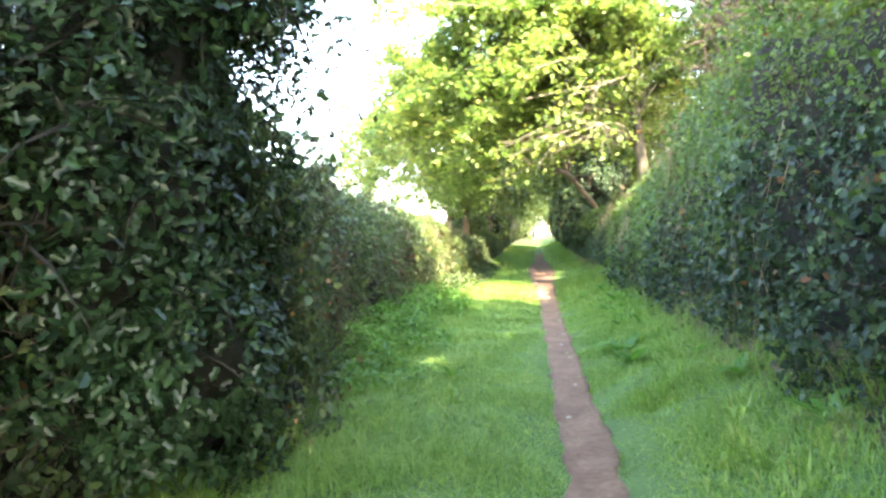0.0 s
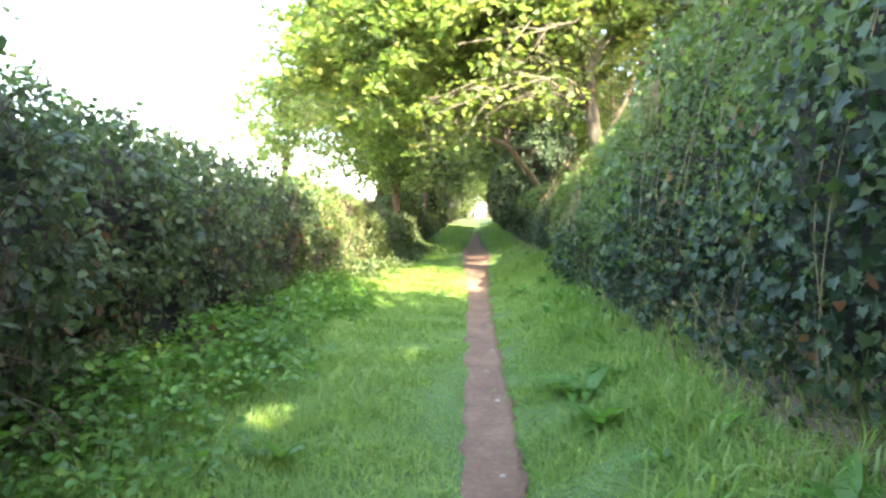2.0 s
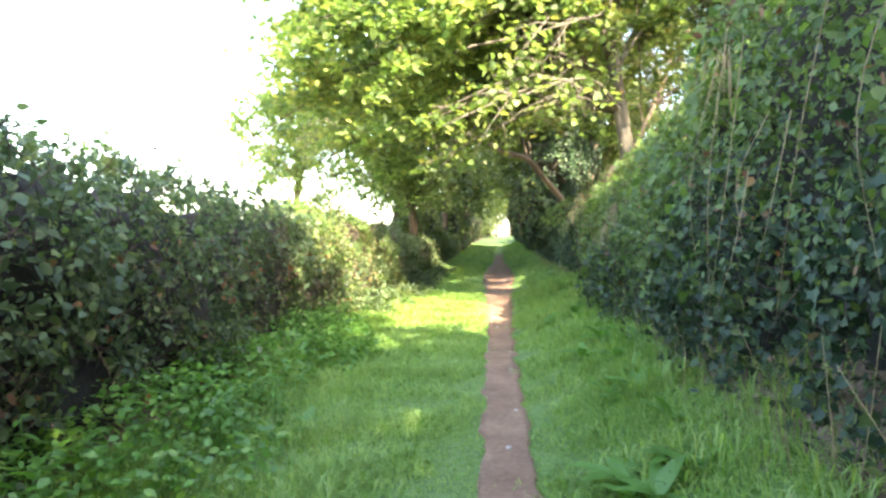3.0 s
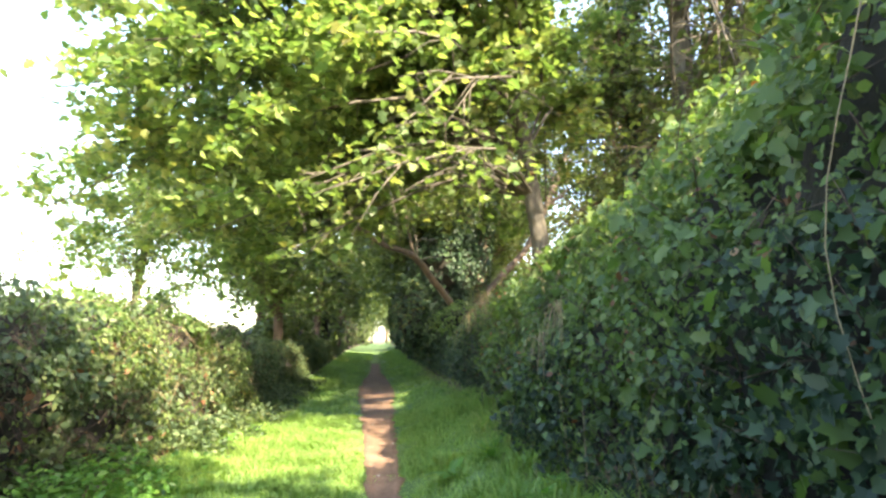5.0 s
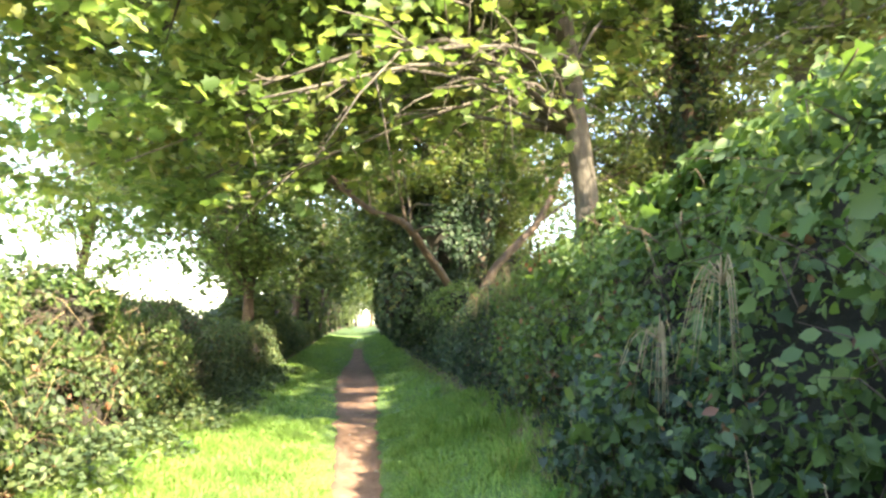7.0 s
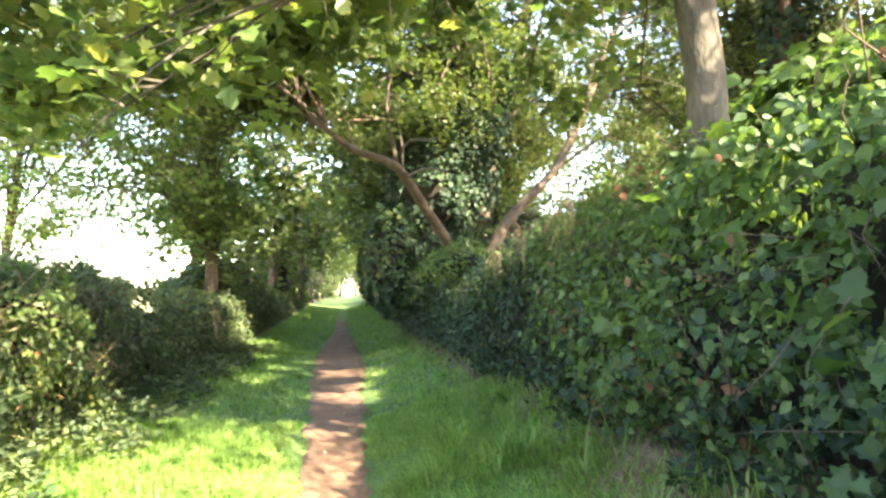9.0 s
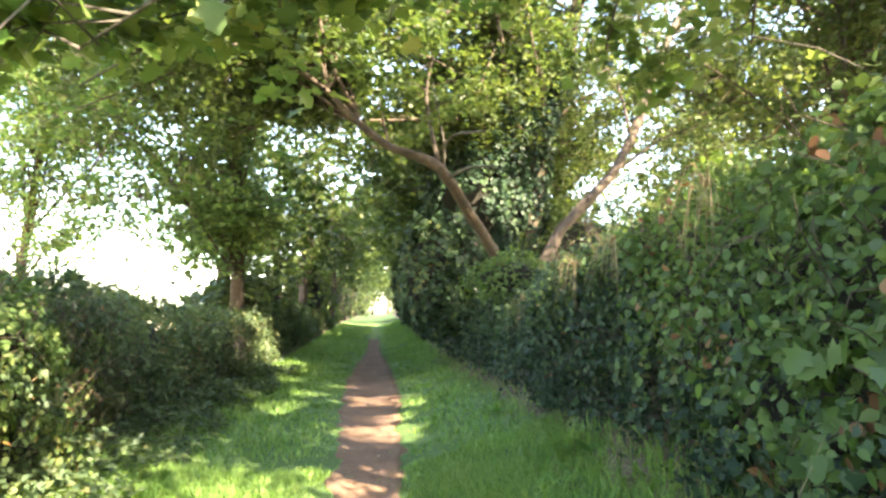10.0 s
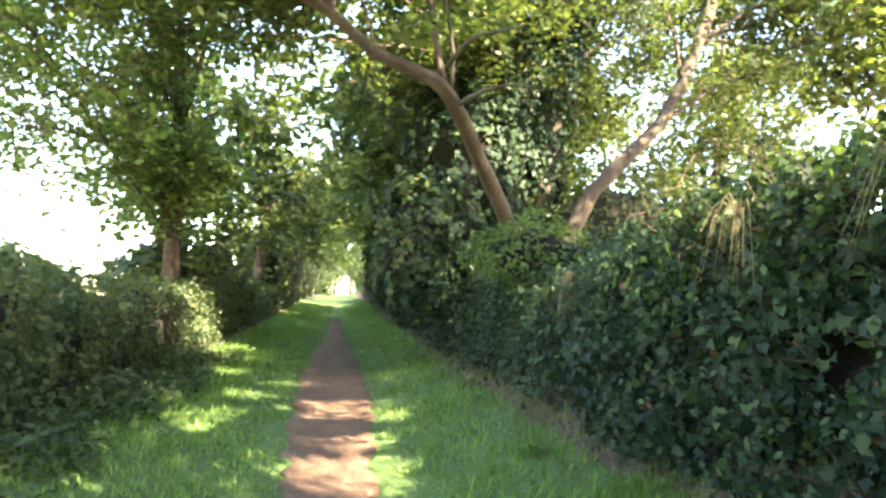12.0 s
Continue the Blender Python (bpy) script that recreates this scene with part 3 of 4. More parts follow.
def top_r(y):
    return float(np.interp(y, [-2, 7.5, 10.5, 12.5, 14.5, 18, 20, 21.5, 24, 30, 40, 100], [3.7, 3.6, 2.95, 2.6, 2.48, 2.55, 2.45, 2.15, 2.1, 2.7, 3.2, 4.2])) + 0.25 * noise.noise(Vector((8, y * 0.6, 0))) + 0.1 * noise.noise(Vector((8, y * 2.1, 0)))


def ivy_edge(q):
    """How far a place lies under the ivy's ragged upper edge."""
    return 2.05 - 0.95 * float(smooth(8, 11, q[1])) + 0.7 * float(smooth(15, 19, q[1])) + 1.1 * noise.noise(Vector((0, q[1] * 0.55, q[2] * 0.4))) - q[2]


def ivy_zone(p):
    return np.array([ivy_edge(q) > RNG.normal(0, 0.2) for q in p])


def shrub_zone(p):
    return np.array([ivy_edge(q) < RNG.normal(0.1, 0.35) for q in p])


def above_bank(p):
    """Keeps the bare foot of the bank free of leaves further along."""
    bare = np.array([0.14 + 0.22 * noise.noise(Vector((2, y * 0.9, 0))) for y in p[:, 1]]) * smooth(15, 19, p[:, 1])
    return p[:, 2] > 0.45 + 0.6 * smooth(26, 70, p[:, 1]) + bare + RNG.normal(0, 0.06, len(p))


ivy_hedge = hedge("ivy_hedge", "tall hedge with dark ivy below and mixed green shrubs above", -3.0, 20.8, face_r, top_r, 1, 1.7, [
    ("ivy_leaves", LEAF_IVY, 82000, 0.052, M_IVY, 0.1, -0.6, lambda p: ivy_zone(p) & above_bank(p)),
    ("shrub_leaves", LEAF_OVAL, 100000, 0.055, M_SHRUB, 0.13, -0.6, shrub_zone),
    ("maple_leaves", LEAF_SYCAMORE, 24000, 0.09, M_SHRUB, 0.05, 0.16, lambda p: (p[:, 1] > 8) & (p[:, 1] < 16.5) & (p[:, 2] > 0.9)),
    ("russet_leaves", LEAF_OVAL, 9000, 0.055, M_RUSSET, 0.06, 0.22, lambda p: p[:, 2] > 0.8),
    ("mixed_leaves", LEAF_OVAL, 22000, 0.06, M_BRAMBLE, 0.06, 0.1, above_bank)], 0.36, 0.3, 700)
hedge("ivy_bank", "ivy covered bank in the shade of the trees", 18.4, 70, face_r, top_r, 1, 1.6, [
    ("ivy_leaves", LEAF_IVY_SIMPLE, 70000, 0.055, M_IVY, 0.1, -0.45, above_bank),
    ("mixed_leaves", LEAF_OVAL, 30000, 0.055, M_BRAMBLE, 0.06, 0.0, above_bank)], 0.24, 0.36, 150, skew=1.9)


# trees
SYC = [lane(2.35, 15.9), (5.08, 15.9, 2.6), (4.78, 15.9, 4.8), (4.5, 16.0, 7.0), (4.4, 16.2, 9.5)]
low_boughs = [(0.4, (1.5, 14.7, 3.3), 0.04), (0.42, (2.5, 14.1, 3.6), 0.035), (0.45, (1.0, 15.6, 3.5), 0.04), (0.5, (0.2, 15.2, 4.1), 0.045), (0.5, (-1.2, 16.6, 4.4), 0.05), (0.55, (-0.6, 14.6, 5.0), 0.05), (0.6, (-2.0, 17.5, 5.2), 0.05), (0.6, (1.6, 13.8, 5.0), 0.04), (0.55, (3.0, 13.8, 4.6), 0.04), (0.45, (3.0, 15.0, 3.7), 0.03), (0.55, (-1.8, 18.4, 4.2), 0.04), (0.5, (0.6, 17.4, 4.0), 0.04),
              (0.42, (1.2, 17.4, 2.85), 0.035), (0.42, (0.4, 17.8, 3.0), 0.035), (0.42, (1.5, 16.4, 2.95), 0.035), (0.45, (0.2, 16.5, 3.1), 0.035), (0.5, (-0.8, 18.2, 3.2), 0.04), (0.5, (-1.8, 19.0, 3.3), 0.04), (0.5, (-2.6, 18.0, 3.5), 0.04), (0.45, (0.8, 18.8, 3.1), 0.035), (0.55, (-3.0, 19.4, 4.2), 0.04), (0.55, (-2.4, 20.4, 3.6), 0.04),
              (0.55, (3.6, 19.2, 5.2), 0.04), (0.6, (4.4, 20.2, 5.6), 0.04), (0.6, (5.2, 19.4, 6.4), 0.04), (0.7, (3.4, 20.2, 6.8), 0.04), (0.7, (4.4, 19.4, 7.6), 0.04), (0.55, (2.6, 20.0, 5.0), 0.04), (0.6, (5.8, 18.4, 5.4), 0.04)]
tree("sycamore", "sycamore with pale trunk and low yellowing boughs over the lane", SYC, [0.17, 0.14, 0.13, 0.1, 0.05],
     low_boughs + crown_boughs((1.6, 16.2, 6.4), (4.2, 3.0, 2.9), 30, (0.5, 1.0), 0.04, 3) + crown_boughs((-0.8, 16.4, 6.6), (1.4, 2.0, 2.2), 8, (0.6, 1.0), 0.035, 4) + crown_boughs((5.6, 18.6, 6.0), (1.8, 1.6, 2.2), 12, (0.5, 0.9), 0.035, 15), 13, 80, LEAF_SYCAMORE, 0.13, M_SYCAMORE, M_BARK, 0.9, 0.6)

LIMB = [(6.7, 25.1, 1.2), (5.9, 24.25, 2.55), (5.25, 23.6, 3.1), (4.62, 23.02, 3.66), (4.3, 22.95, 3.84), (3.62, 22.9, 4.02), (2.7, 22.75, 4.75), (1.6, 22.6, 6.0)]
tree("leaning_tree", "leaning tree with bare brown limb reaching over the lane", LIMB, [0.14, 0.105, 0.092, 0.09, 0.08, 0.066, 0.04, 0.025],
     [(0.52, (4.5, 23.3, 5.8), 0.045), (0.85, (0.2, 22.4, 4.6), 0.04), (0.9, (-2.2, 22.4, 4.6), 0.04), (0.9, (-3.0, 23.5, 4.2), 0.04), (0.9, (-1.6, 25.0, 4.4), 0.04), (0.8, (1.5, 25.5, 4.6), 0.04)]
     + crown_boughs((0.6, 24.2, 6.6), (4.2, 2.8, 2.4), 40, (0.7, 1.0), 0.035, 31),
     12, 64, LEAF_OVAL, 0.125, M_OAK, M_BROWN_BARK, 0.9, 0.5)
stub = empty("dead_branch", (4.62, 23.0, 3.6), "short bare dead branches on the leaning limb", "branch")
for s in ([(4.55, 22.95, 4.0), (4.62, 22.5, 4.12), (4.7, 22.0, 4.02), (4.85, 21.7, 3.98)], [(4.7, 23.05, 3.6), (4.85, 22.6, 3.66), (5.0, 22.2, 3.62), (5.15, 21.9, 3.52)], [(4.6, 23.0, 3.7), (4.58, 22.9, 4.1), (4.45, 22.8, 4.5), (4.35, 22.8, 5.0)]):
    hang(tubes("bare_branch", [(curve_points(s, 7), np.linspace(0.028, 0.008, 7))], M_BARK, None, 6, 0.3), stub)

IVYT = [(6.9, 26.3, 1.0), (6.95, 26.6, 3.5), (7.06, 26.8, 6.0), (7.0, 27, 9.0), (6.8, 27, 12)]
ivy_tree = tree("ivy_clad_tree", "tall trunk wrapped in dark ivy", IVYT, [0.3, 0.26, 0.2, 0.16, 0.08],
     crown_boughs((4.6, 27.4, 7.4), (4.8, 3.0, 3.4), 48, (0.4, 1.0), 0.05, 5), 12, 70, LEAF_OVAL, 0.125, M_OAK, M_TWIG, 1.0, 0.5)


def ivy_coat(parent, line, radius, count, size=0.1):
    """Ivy leaves all round a trunk."""
    pts = curve_points(line, 40)
    p, w = [], []
    for _ in range(count):
        q = pts[RNG.integers(0, 40)] + Vector((0, 0, RNG.normal(0, 0.1)))
        a = RNG.uniform(0, 6.283)
        d = Vector((math.cos(a), math.sin(a), 0.2))
        r = radius * (1 + 0.45 * noise.noise(Vector((q.z * 1.2, a, 1)))) + RNG.normal(0, 0.05)
        p.append(q + d * r)
        w.append(np.array(d) + RNG.normal(0, 0.4, 3))
    hang(leaf_cloud("ivy_leaves", LEAF_IVY, np.array(p), np.array(w), size * RNG.uniform(0.6, 1.2, count), M_IVY), parent)


ivy_coat(ivy_tree, IVYT[:4], 0.45, 8000)
BIG = [(7.3, 26.3, 1.0), (7.5, 26.4, 4.0), (7.75, 26.4, 5.7), (8.3, 26.5, 7.2), (9.0, 27, 11)]
big = tree("ivy_clad_tree", "upright trunk with ivy up its stem", BIG, [0.22, 0.19, 0.18, 0.16, 0.08],
     crown_boughs((9.0, 28.0, 8.5), (3.6, 3.0, 3.2), 24, (0.45, 1.0), 0.05, 6), 12, 60, LEAF_OVAL, 0.115, M_OAK, M_TWIG, 1.0, 0.5)
ivy_coat(big, BIG[:4], 0.25, 3500)
LEANR = [(6.4, 23.9, 1.1), (6.85, 24.0, 2.8), (8.2, 24.14, 4.3), (9.2, 24.5, 6.2), (9.9, 24.8, 7.6), (11.2, 25, 9.5)]
tree("leaning_tree", "slanting tree with grey brown trunk and sparse small leaves", LEANR, [0.12, 0.105, 0.095, 0.085, 0.07, 0.03],
     [(0.45, (9.8, 24.0, 5.2), 0.04), (0.5, (8.2, 24.6, 6.5), 0.04), (0.6, (10.8, 24, 6.6), 0.04), (0.65, (8.8, 24.5, 7.8), 0.04), (0.7, (11.6, 24.6, 7.2), 0.04), (0.85, (10.4, 24.6, 9.4), 0.035), (0.8, (12.4, 25, 8.6), 0.035), (0.55, (11.0, 25.2, 4.9), 0.03)]
     + crown_boughs((10.4, 25, 7.4), (3.0, 1.8, 2.6), 14, (0.45, 1.0), 0.03, 33),
     16, 44, LEAF_OVAL, 0.09, M_OAK, M_BROWN_BARK, 0.9, 0.4)
TR2 = [(6.6, 14.3, 1.1), (6.55, 14.25, 4.5), (6.5, 14.3, 8.0), (6.4, 14.4, 10)]
tree("ash_tree", "straight grey trunk behind the hedge", TR2, [0.19, 0.16, 0.13, 0.06],
     crown_boughs((7.2, 12.6, 5.4), (2.2, 2.8, 2.4), 36, (0.3, 1.0), 0.04, 8), 12, 60, LEAF_OVAL, 0.11, M_OAK, M_BARK, 0.9, 0.4)
dark = [(8.6, 18.5, 1.1), (8.5, 18.5, 5), (8.3, 18.6, 9)]
ash = tree("ash_tree", "dark ivy-clad trunk behind the hedge", dark, [0.22, 0.18, 0.06],
     crown_boughs((8.6, 18.0, 8.0), (2.6, 2.2, 2.6), 26, (0.5, 1.0), 0.04, 9), 11, 60, LEAF_OVAL, 0.11, M_OAK, M_TWIG, 0.9, 0.4)
ivy_coat(ash, dark, 0.3, 4000)
tree("hazel", "tall hazel rising behind the ivy hedge", [lane(2.9, 7.4), tuple(lane(2.8, 7.5, 2.2)), tuple(lane(2.6, 7.6, 4.4))], [0.08, 0.06, 0.03],
     crown_boughs(tuple(lane(2.8, 6.6, 2.9)), (1.1, 4.0, 1.3), 44, (0.2, 1.0), 0.025, 41), 10, 56, LEAF_OVAL, 0.065, M_SHRUB, M_TWIG, 0.7, 0.3)
# holly at the start, over the left of the lane
HOLLY = [lane(-3.0, 3.4), tuple(lane(-3.0, 3.5, 1.8)), tuple(lane(-2.8, 3.7, 3.6)), tuple(lane(-2.7, 3.9, 5.2))]
# bark takes the core's near-black, so the limbs are coloured as if shaded
tree("holly_tree", "dark glossy holly leaning over the lane", HOLLY, [0.12, 0.1, 0.07, 0.03],
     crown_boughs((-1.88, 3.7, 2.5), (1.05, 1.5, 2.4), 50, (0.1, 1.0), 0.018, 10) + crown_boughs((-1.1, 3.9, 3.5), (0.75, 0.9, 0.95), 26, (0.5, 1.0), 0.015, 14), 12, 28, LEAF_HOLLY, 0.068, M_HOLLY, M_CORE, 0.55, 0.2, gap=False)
bush("holly_bush", "dark glossy holly bush filling the hedge", (-1.85, 3.7, 2.0), (0.9, 1.15, 2.1), 19000, 0.068, M_HOLLY, LEAF_HOLLY, seed=17.0)
bush("holly_bush", "low dark holly growth spreading onto the verge", (-1.45, 3.7, 0.75), (0.62, 0.9, 0.8), 7000, 0.064, M_HOLLY, LEAF_HOLLY, seed=29.0)
bush("holly_bush", "dark upper growth of holly over the hedge", (-1.55, 4.1, 3.7), (0.95, 0.9, 1.0), 7000, 0.068, M_HOLLY, LEAF_HOLLY, seed=23.0)
# trees beside the fields and behind the right hedge
tree("field_maple", "maple with loose hanging boughs over the hedge", [lane(-3.7, 31.5), tuple(lane(-3.7, 31.4, 3)), tuple(lane(-3.8, 31.0, 6)), tuple(lane(-4.0, 30.6, 9))], [0.2, 0.16, 0.12, 0.05],
     crown_boughs(tuple(lane(-4.0, 30.6, 3.4)), (1.6, 1.6, 1.0), 16, (0.2, 0.5), 0.03, 52) + crown_boughs(tuple(lane(-4.4, 27.4, 6.2)), (3.6, 4.2, 3.3), 50, (0.3, 1.0), 0.04, 51), 11, 42, LEAF_OVAL, 0.13, M_SYCAMORE, M_TWIG, 1.1, 0.5)
# ash added to shade the lane and slanting tree, and to fill open sky
tree("ash_tree", "slender ash with small leaves behind the hedge", [(9.6, 20.4, 1.1), (9.5, 20.4, 4), (9.4, 20.3, 8.6)], [0.13, 0.1, 0.04],
     crown_boughs((9.3, 20.4, 5.9), (2.4, 2.2, 2.7), 30, (0.3, 1.0), 0.03, 55), 11, 50, LEAF_OVAL, 0.105, M_OAK, M_TWIG, 0.9, 0.4)
tree("field_maple", "small maple in the field beyond the hedge", [lane(-8.6, 31), tuple(lane(-8.5, 30.9, 2.5)), tuple(lane(-8.2, 30.6, 5)), tuple(lane(-8, 30.4, 8))], [0.13, 0.11, 0.08, 0.03],
     crown_boughs(tuple(lane(-7.6, 29.2, 5.3)), (3.6, 3.6, 2.8), 34, (0.25, 1.0), 0.03, 57) + crown_boughs(tuple(lane(-6.2, 27.6, 4.4)), (3.0, 3.2, 2.2), 12, (0.25, 0.8), 0.03, 59), 10, 40, LEAF_OVAL, 0.13, M_SYCAMORE, M_TWIG, 1.1, 0.5)
for i, (x, y, hh) in enumerate([(10.5, 34, 10), (10.8, 16.0, 9), (8.6, 31.0, 10), (12.6, 23.5, 9), (15, 31, 10)]):
    tree("oak", "oak in the field behind the hedge", [(x, y, 1.1), (x, y + 0.1, hh * 0.35), (x + 0.2, y, hh * 0.7), (x + 0.1, y, hh)], [0.28, 0.22, 0.15, 0.05],
         crown_boughs((x, y, hh * 0.62), (3.4, 3.0, hh * 0.36), 26, (0.25, 1.0), 0.05, 60 + i), 9, 44, LEAF_OVAL, 0.18, M_OAK, M_TWIG, 1.2, 0.5, 8, group="oaks behind the hedge")
# trees added mostly out of view to keep sun off the near left hedge
for i, (u, y, hh) in enumerate([(4.2, -7.0, 12), (3.9, -3.4, 13), (4.2, 0.2, 13), (4.4, 3.8, 10), (5.0, -11, 13)]):
    q = lane(u, y)
    tree("elm", "dense elm added mostly out of view to shade the lane", [q, q + [0, 0.1, hh * 0.35], q + [-0.2, 0, hh * 0.7], q + [-0.1, 0, hh]], [0.2, 0.16, 0.1, 0.04],
         crown_boughs((q[0], y, 1.1 + hh * 0.56), (2.2, 2.5, hh * 0.4), 28, (0.2, 1.0), 0.04, 80 + i), 8, 22, LEAF_OVAL, 0.36, M_SHRUB, M_TWIG, 1.0, 0.4, 8, group="elms behind the hedge")
tree("ash_tree", "tall dense ash in the field beyond the hedge", [(9.6, 15.8, 1.1), (9.6, 15.7, 4), (9.5, 15.6, 8), (9.4, 15.6, 11)], [0.2, 0.17, 0.12, 0.05],
     crown_boughs((9.2, 15.2, 8.0), (2.6, 2.8, 3.0), 44, (0.3, 1.0), 0.04, 58), 11, 50, LEAF_OVAL, 0.125, M_OAK, M_BARK, 1.0, 0.4)
# unseen tree added behind the start; its crown blocks sky light on the holly
tree("ash_tree", "ash added out of view to shade the lane's beginning", [lane(-4.2, -2.5), tuple(lane(-4.0, -2.4, 3)), tuple(lane(-3.2, -2.0, 6)), tuple(lane(-2.4, -1.6, 8))], [0.22, 0.18, 0.12, 0.05],
     crown_boughs((-0.6, -1.2, 5.6), (4.0, 3.2, 1.8), 34, (0.4, 1.0), 0.04, 71), 9, 36, LEAF_OVAL, 0.2, M_OAK, M_BARK, 1.1, 0.5, gap=False)
# trees and shrubs that close the lane further on
far = [(-5.2, 36, 9), (-3.6, 45, 9.5), (-2.9, 54, 10), (-2.8, 66, 11), (-3.0, 80, 11), (3.6, 33, 9), (3.3, 41, 10), (3.0, 50, 10), (2.9, 60, 11), (3.0, 72, 11), (3.2, 88, 12), (-3.2, 96, 12), (1.2, 126, 12), (-1.9, 134, 10), (0.9, 146, 9), (2.6, 36.5, 9), (2.9, 46, 10)]
for i, (u, y, h) in enumerate(far):
    b = lane(u, y)
    lean = -0.12 * np.sign(u)
    tree("lane_tree", "tree arching over the shaded lane", [b, b + [lean, 0, h * 0.3], b + [lean * 3, 0.2, h * 0.6], b + [lean * 5, 0.2, h]], [0.26, 0.2, 0.15, 0.05],
         crown_boughs((b[0] - 1.3 * np.sign(u), y, b[2] + h * 0.58), (3.8, 3.6, h * 0.36), 24, (0.25, 1.0), 0.05, 20 + i), 8 if y < 60 else 6, 26 if y < 60 else 18, LEAF_OVAL, 0.3 if y < 60 else 0.42, M_OAK, M_TWIG, 1.4, 0.5, 7, i < 6, group="trees along the lane")
for i, (u, y, rx, ry, rz) in enumerate([(-4.2, 33, 1.2, 2.2, 1.2), (-4.6, 40, 1.6, 3.5, 1.9), (-4.0, 49, 1.7, 4.5, 2.4), (-4.2, 60, 2.2, 6, 3), (-4.6, 74, 2.8, 8, 3.4), (-5, 92, 3.2, 9, 4), (4.2, 31, 1.6, 3.5, 2.0), (4.2, 39, 1.8, 4.5, 2.6), (4.4, 50, 2.2, 6, 3.2), (4.6, 64, 2.6, 8, 3.4), (5, 82, 3.2, 10, 4), (-8, 34, 1.4, 2.5, 1.0), (3.6, 112, 3.0, 5, 4.5), (-3.4, 118, 2.8, 5, 4.5), (2.6, 128, 1.9, 4, 5), (2.9, 100, 1.6, 5, 3.6), (-2.7, 104, 1.5, 5, 3.6)]):
    q = lane(u, y, rz * 0.75)
    bush("hawthorn_bush", "shaded hawthorn bush beside the lane", q, (rx, ry, rz), 3000, 0.24, M_OAK, seed=i * 5.0, group="bushes along the lane")

bush("bramble_clump", "sun-flecked bramble growth at the foot of the leaning tree", (6.05, 23.55, 2.05), (0.9, 0.55, 0.55), 3000, 0.065, M_SHRUB, seed=163.0, group="bramble clumps")
bush("hawthorn_bush", "shaded hawthorn bush behind the ivy bank", (8.6, 25.9, 2.5), (1.7, 1.1, 1.7), 5000, 0.1, M_OAK, seed=157.0, group="bushes along the lane")
bush("hawthorn_bush", "browning hawthorn bush behind the ivy bank", (9.9, 27.2, 2.6), (2.5, 1.4, 1.6), 5000, 0.11, M_OAK, seed=151.0, group="bushes along the lane")
# ivy thickets round the trunks by the bend of the bank
for i, (x, y, z, r, n) in enumerate([(6.3, 27.0, 3.6, (1.0, 1.2, 2.6), 9000), (5.5, 27.6, 2.4, (0.9, 1.6, 1.5), 5000), (6.9, 29.5, 4.2, (1.6, 1.6, 3.2), 7000)]):
    bush("ivy_thicket", "dark ivy mass climbing round the tree trunks", (x, y, z), r, n, 0.105, M_IVY, LEAF_IVY, seed=130 + i * 9.0, group="ivy thickets")

# leafy growth on the hedge tops
for i, (u, y, z, r, n) in enumerate([(2.4, 12.4, 2.3, (0.6, 1.2, 0.5), 3200), (2.55, 14.6, 2.3, (0.6, 1.0, 0.5), 2600), (2.7, 9.4, 2.7, (0.7, 1.2, 0.6), 3000)]):
    bush("maple_shrub", "leafy maple shrub growing out of the hedge top", (mid(y) + u, y, z), r, int(n * 1.5), 0.105, M_SHRUB, LEAF_SYCAMORE, seed=60 + i * 7.0, group="shrubs on the hedge")
# brambles in the yellower shrub green, a sunlit tone put into their colour
for i, (u, y, z, r) in enumerate([(-3.2, 17.0, 1.45, (0.6, 1.2, 0.62)), (-3.1, 19.4, 1.2, (0.65, 1.0, 0.6)), (-3.3, 14.4, 1.5, (0.6, 1.2, 0.6))]):
    bush("bramble_clump", "sunlit bramble clump bulging from the hedge", (mid(y) + u, y, z), r, 3600, 0.07, M_SHRUB, seed=90 + i * 7.0, group="bramble clumps")

# grass
grass_sheet("short_grass", -2.5, 2.0, 2.0, 20.0, 195000, 0.1, 0.0085, "lush green verge grass beside the path")
grass_sheet("path_grass", -1.3, 1.1, 2.0, 19.0, 90000, 0.065, 0.008, "short trodden grass along the path edges")
grass_sheet("rough_grass", -2.5, 2.3, 19.6, 60.0, 80000, 0.085, 0.014, "shaded verge grass further along the lane")

grass_sheet("tall_grass", 0.5, 1.9, 2.5, 19.0, 26000, 0.19, 0.012, "long coarse grass tufts on the bank", lambda u, y: np.array([noise.noise(Vector((a * 2.1, b * 2.1, 7))) > 0.05 for a, b in zip(u, y)]))
grass_sheet("dry_grass", 1.15, 2.6, 2.5, 30.0, 8000, 0.1, 0.007, "dry yellow grass along the foot of the hedge", lambda u, y: u > 1.15 * spread(y), M_STRAW, 1.75)

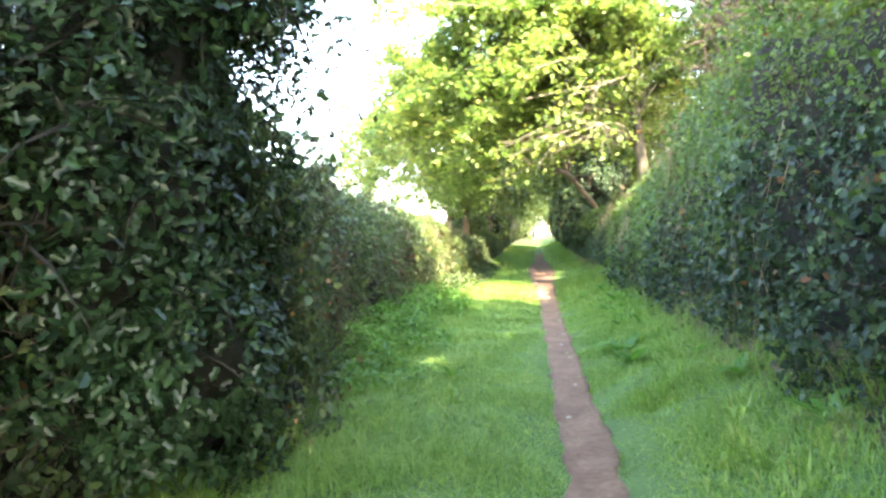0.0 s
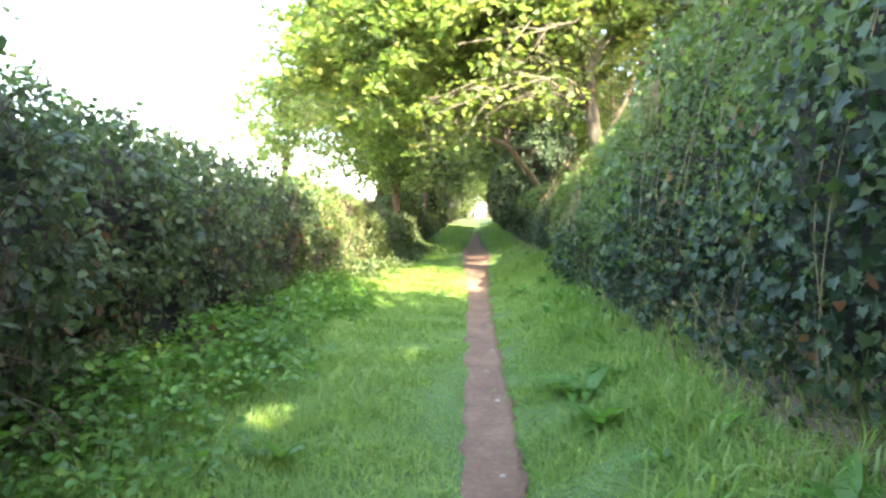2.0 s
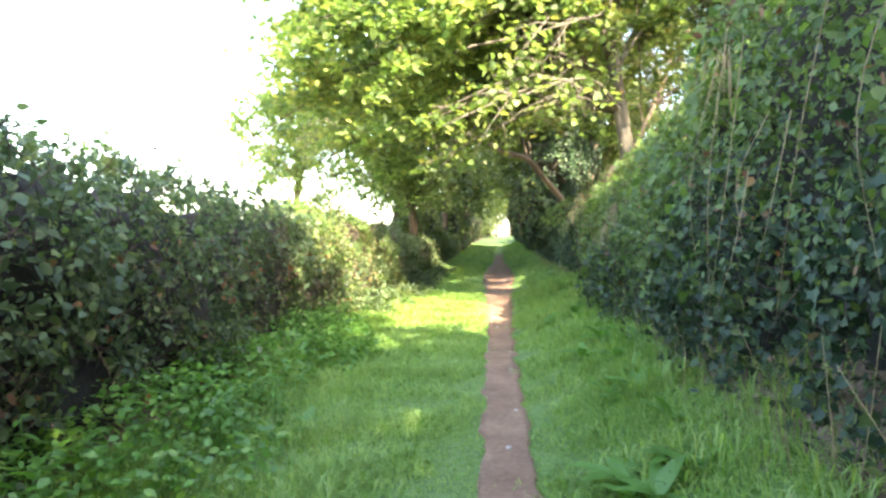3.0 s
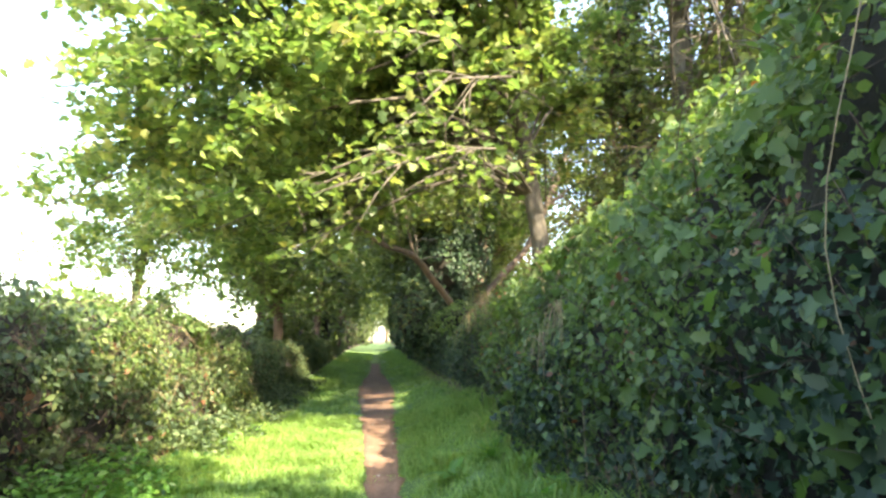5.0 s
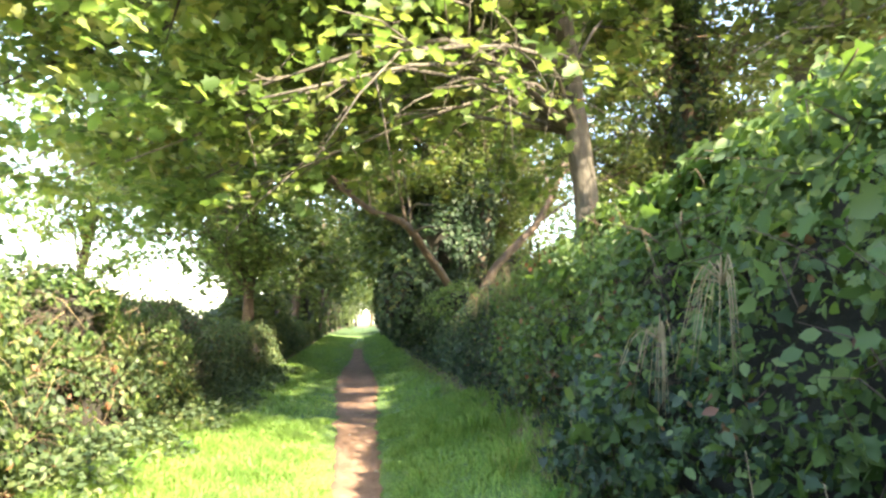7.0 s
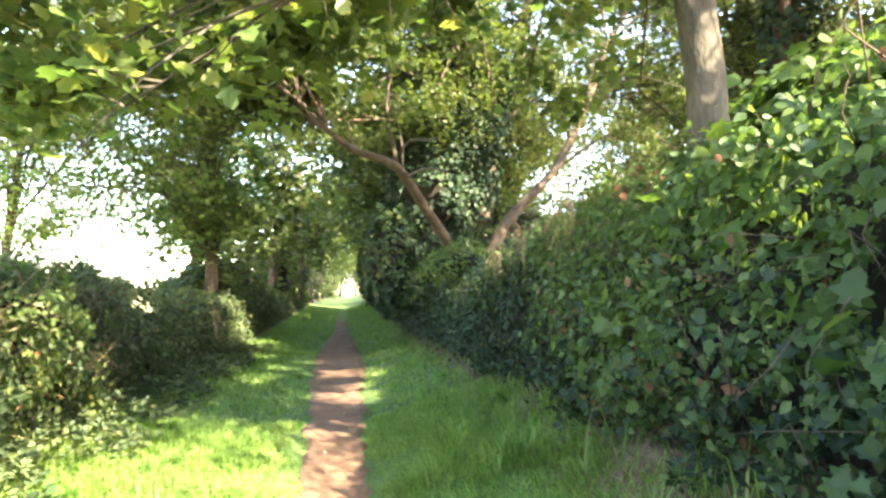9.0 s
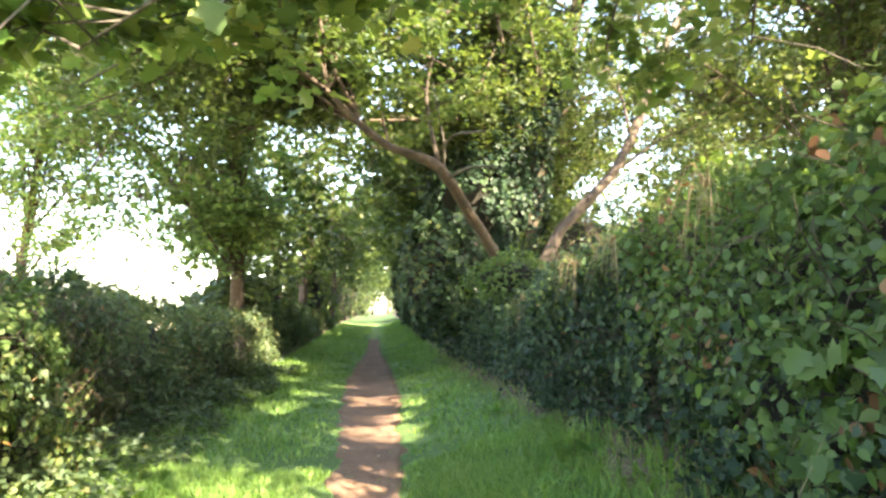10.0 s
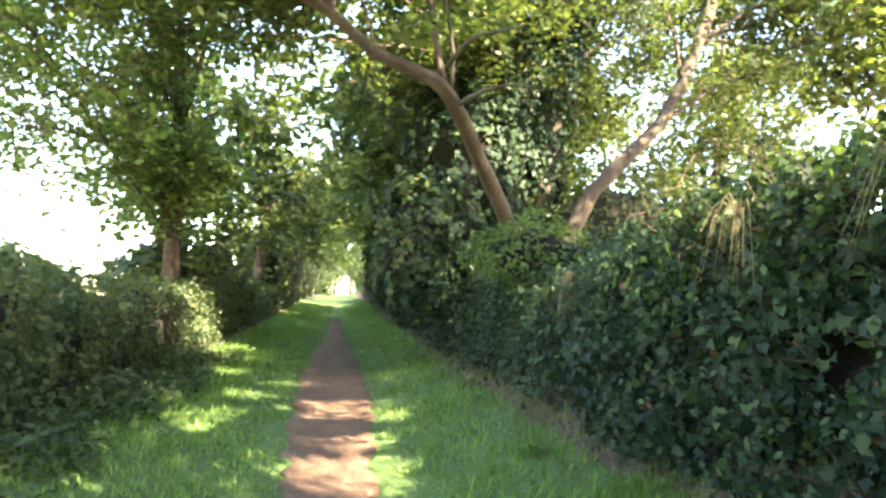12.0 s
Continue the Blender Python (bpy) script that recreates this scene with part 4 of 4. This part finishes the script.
# weeds at the foot of the left hedge
def weeds(name, label, n, u0, u1, y0, y1, height, size, mat):
    u, y = RNG.uniform(u0, u1, n), RNG.uniform(y0, y1, n)
    lump = np.array([noise.noise(Vector((a * 1.5, b * 1.2, 11))) for a, b in zip(u, y)])
    edge = np.clip((u1 - u) / (u1 - u0) * 1.4, 0, 1) if u0 < 0 else np.clip((u - u0) / (u1 - u0) * 1.4, 0, 1)
    ok = lump + edge > RNG.uniform(0.1, 0.6, n)
    u, y, lump, edge = u[ok], y[ok], lump[ok], edge[ok]
    z = ground_z(u, y) + height * np.clip(0.3 + edge + lump, 0.2, 1.5) * RNG.uniform(0.35, 1.0, len(u))
    p = np.stack([mid(y) + u, y, z], 1)
    w = np.array([0, 0, 1.0])[None] + RNG.normal(0, 0.45, p.shape)
    leaf_cloud(name, LEAF_OVAL, p, w, size * RNG.uniform(0.5, 1.3, len(p)), mat, None, RNG.uniform(0, 6.28, len(p)), label)["category"] = "weeds"


weeds("ground_weeds", "fresh green weeds along the hedge foot", 9000, -2.75, -1.35, 5.2, 13.5, 0.3, 0.066, M_DOCK)
weeds("low_weeds", "low leafy weeds along the hedge foot", 9000, -2.6, -1.7, 15, 30, 0.22, 0.08, M_BRAMBLE)

# nettles standing among them
r = random.Random(4)
for i in range(95):
    y = 6.0 + 8.0 * r.random()
    u = -2.7 + 0.95 * r.random() ** 1.4
    nettle_plant(lane(u, y), r.uniform(0.22, 0.5), i)

# dock plants in the right verge
for i in range(26):
    y = r.uniform(3.4, 13.5)
    u = r.uniform(0.6, 1.35)
    dock_plant(lane(u, y, 0.02), r.randint(6, 9), r.uniform(0.16, 0.27), i)
for u, y in ((-1.9, 17.4), (-2.1, 16.2), (-1.5, 9.0), (-1.2, 6.4), (1.7, 18.4), (1.5, 21.0), (1.6, 23.2)):
    dock_plant(lane(u, y, 0.02), 7, 0.22, int(y * 10))

# dry stems hanging and standing on the right hedge
def dry_stem(points, thick, label):
    ob = tubes("dead_vine", [(curve_points(points, 9), np.linspace(thick, thick * 0.4, 9))], M_STRAW, None, 5)
    tagged(ob, label, "vine", "dead vines on the hedge")


for i in range(14):
    y = r.uniform(4.6, 8.8)
    u = face_r(y) - 0.12
    z1, z0 = r.uniform(1.8, 2.9), r.uniform(0.6, 1.4)
    x = mid(y)
    dry_stem([(x + u + 0.15, y, z1), (x + u - 0.03 * r.random(), y + r.uniform(-0.12, 0.12), (z0 + z1) / 2), (x + u - 0.02, y + r.uniform(-0.25, 0.25), z0)], 0.0034, "dry pale stem trailing down the ivy")
for i in range(14):
    y = r.uniform(4.2, 16)
    u = face_r(y) - r.uniform(0.1, 0.25)
    b = lane(u, y)
    dry_stem([b, b + [r.uniform(-0.05, 0.03), r.uniform(-0.1, 0.1), 0.3], b + [r.uniform(-0.15, 0.08), r.uniform(-0.25, 0.25), r.uniform(0.45, 0.75)]], 0.004, "dry standing stalk at the hedge foot")

# pebbles on the path
def pebble(u, y, s, seed):
    bm = bmesh.new()
    bmesh.ops.create_icosphere(bm, subdivisions=2, radius=s)
    for v in bm.verts:
        v.co *= 1 + 0.3 * noise.noise(v.co / s * 1.1 + Vector((seed, 0, 0)))
        v.co.z *= 0.55
    me = bpy.data.meshes.new("pebble")
    bm.to_mesh(me)
    bm.free()
    me.materials.append(M_STONE)
    me.shade_smooth()
    ob = new("pebble", me)
    ob.location = lane(u, y, 0.02)
    tagged(ob, "small pale stone lying on the earth path", "stone", "pebbles on the path")


for i, (u, y) in enumerate([(0.08, 7.6), (0.05, 6.2), (0.1, 9.4), (-0.08, 5.1), (0.02, 8.5), (0.12, 12.0), (-0.05, 14.2), (0.1, 11.0), (0.2, 16.3), (-0.1, 18.6), (0.1, 20.5)]):
    pebble(u, y, r.uniform(0.012, 0.024), i * 3.0)

# dead grass tufts and leaves caught on the right hedge
for i, (u, y, z) in enumerate([(1.75, 18.0, 2.05), (1.8, 19.0, 1.95), (1.95, 21.5, 1.7), (1.42, 11.8, 1.75), (1.4, 12.3, 1.5), (1.38, 8.0, 2.5), (1.7, 16.6, 2.2)]):
    dry_tuft((mid(y) + u, y, z), 16, 0.4, 200 + i)
for i in range(14):
    y = r.uniform(4.5, 18)
    dead_leaf((mid(y) + face_r(y) - 0.08, y, r.uniform(0.9, 2.3)), (r.uniform(0, 180), r.uniform(-60, 60), r.uniform(0, 360)), r.uniform(0.045, 0.075))

# single ivy leaves that stand out on the hedge beside the path's beginning
lp, lw = hedge_points(1500, 3.6, 9.5, face_r, top_r, 1, 1.7, 0.24, 0.01, RNG, 0.12)
ok = ivy_zone(lp) & (lp[:, 2] > 0.7) & (lp[:, 2] < 2.2)
lp, lw = lp[ok][:290], lw[ok][:290]
leaf_parts("ivy_leaf", ivy_hedge, LEAF_IVY, M_IVY, lp, lw + RNG.normal(0, 0.35, lw.shape), 0.07)
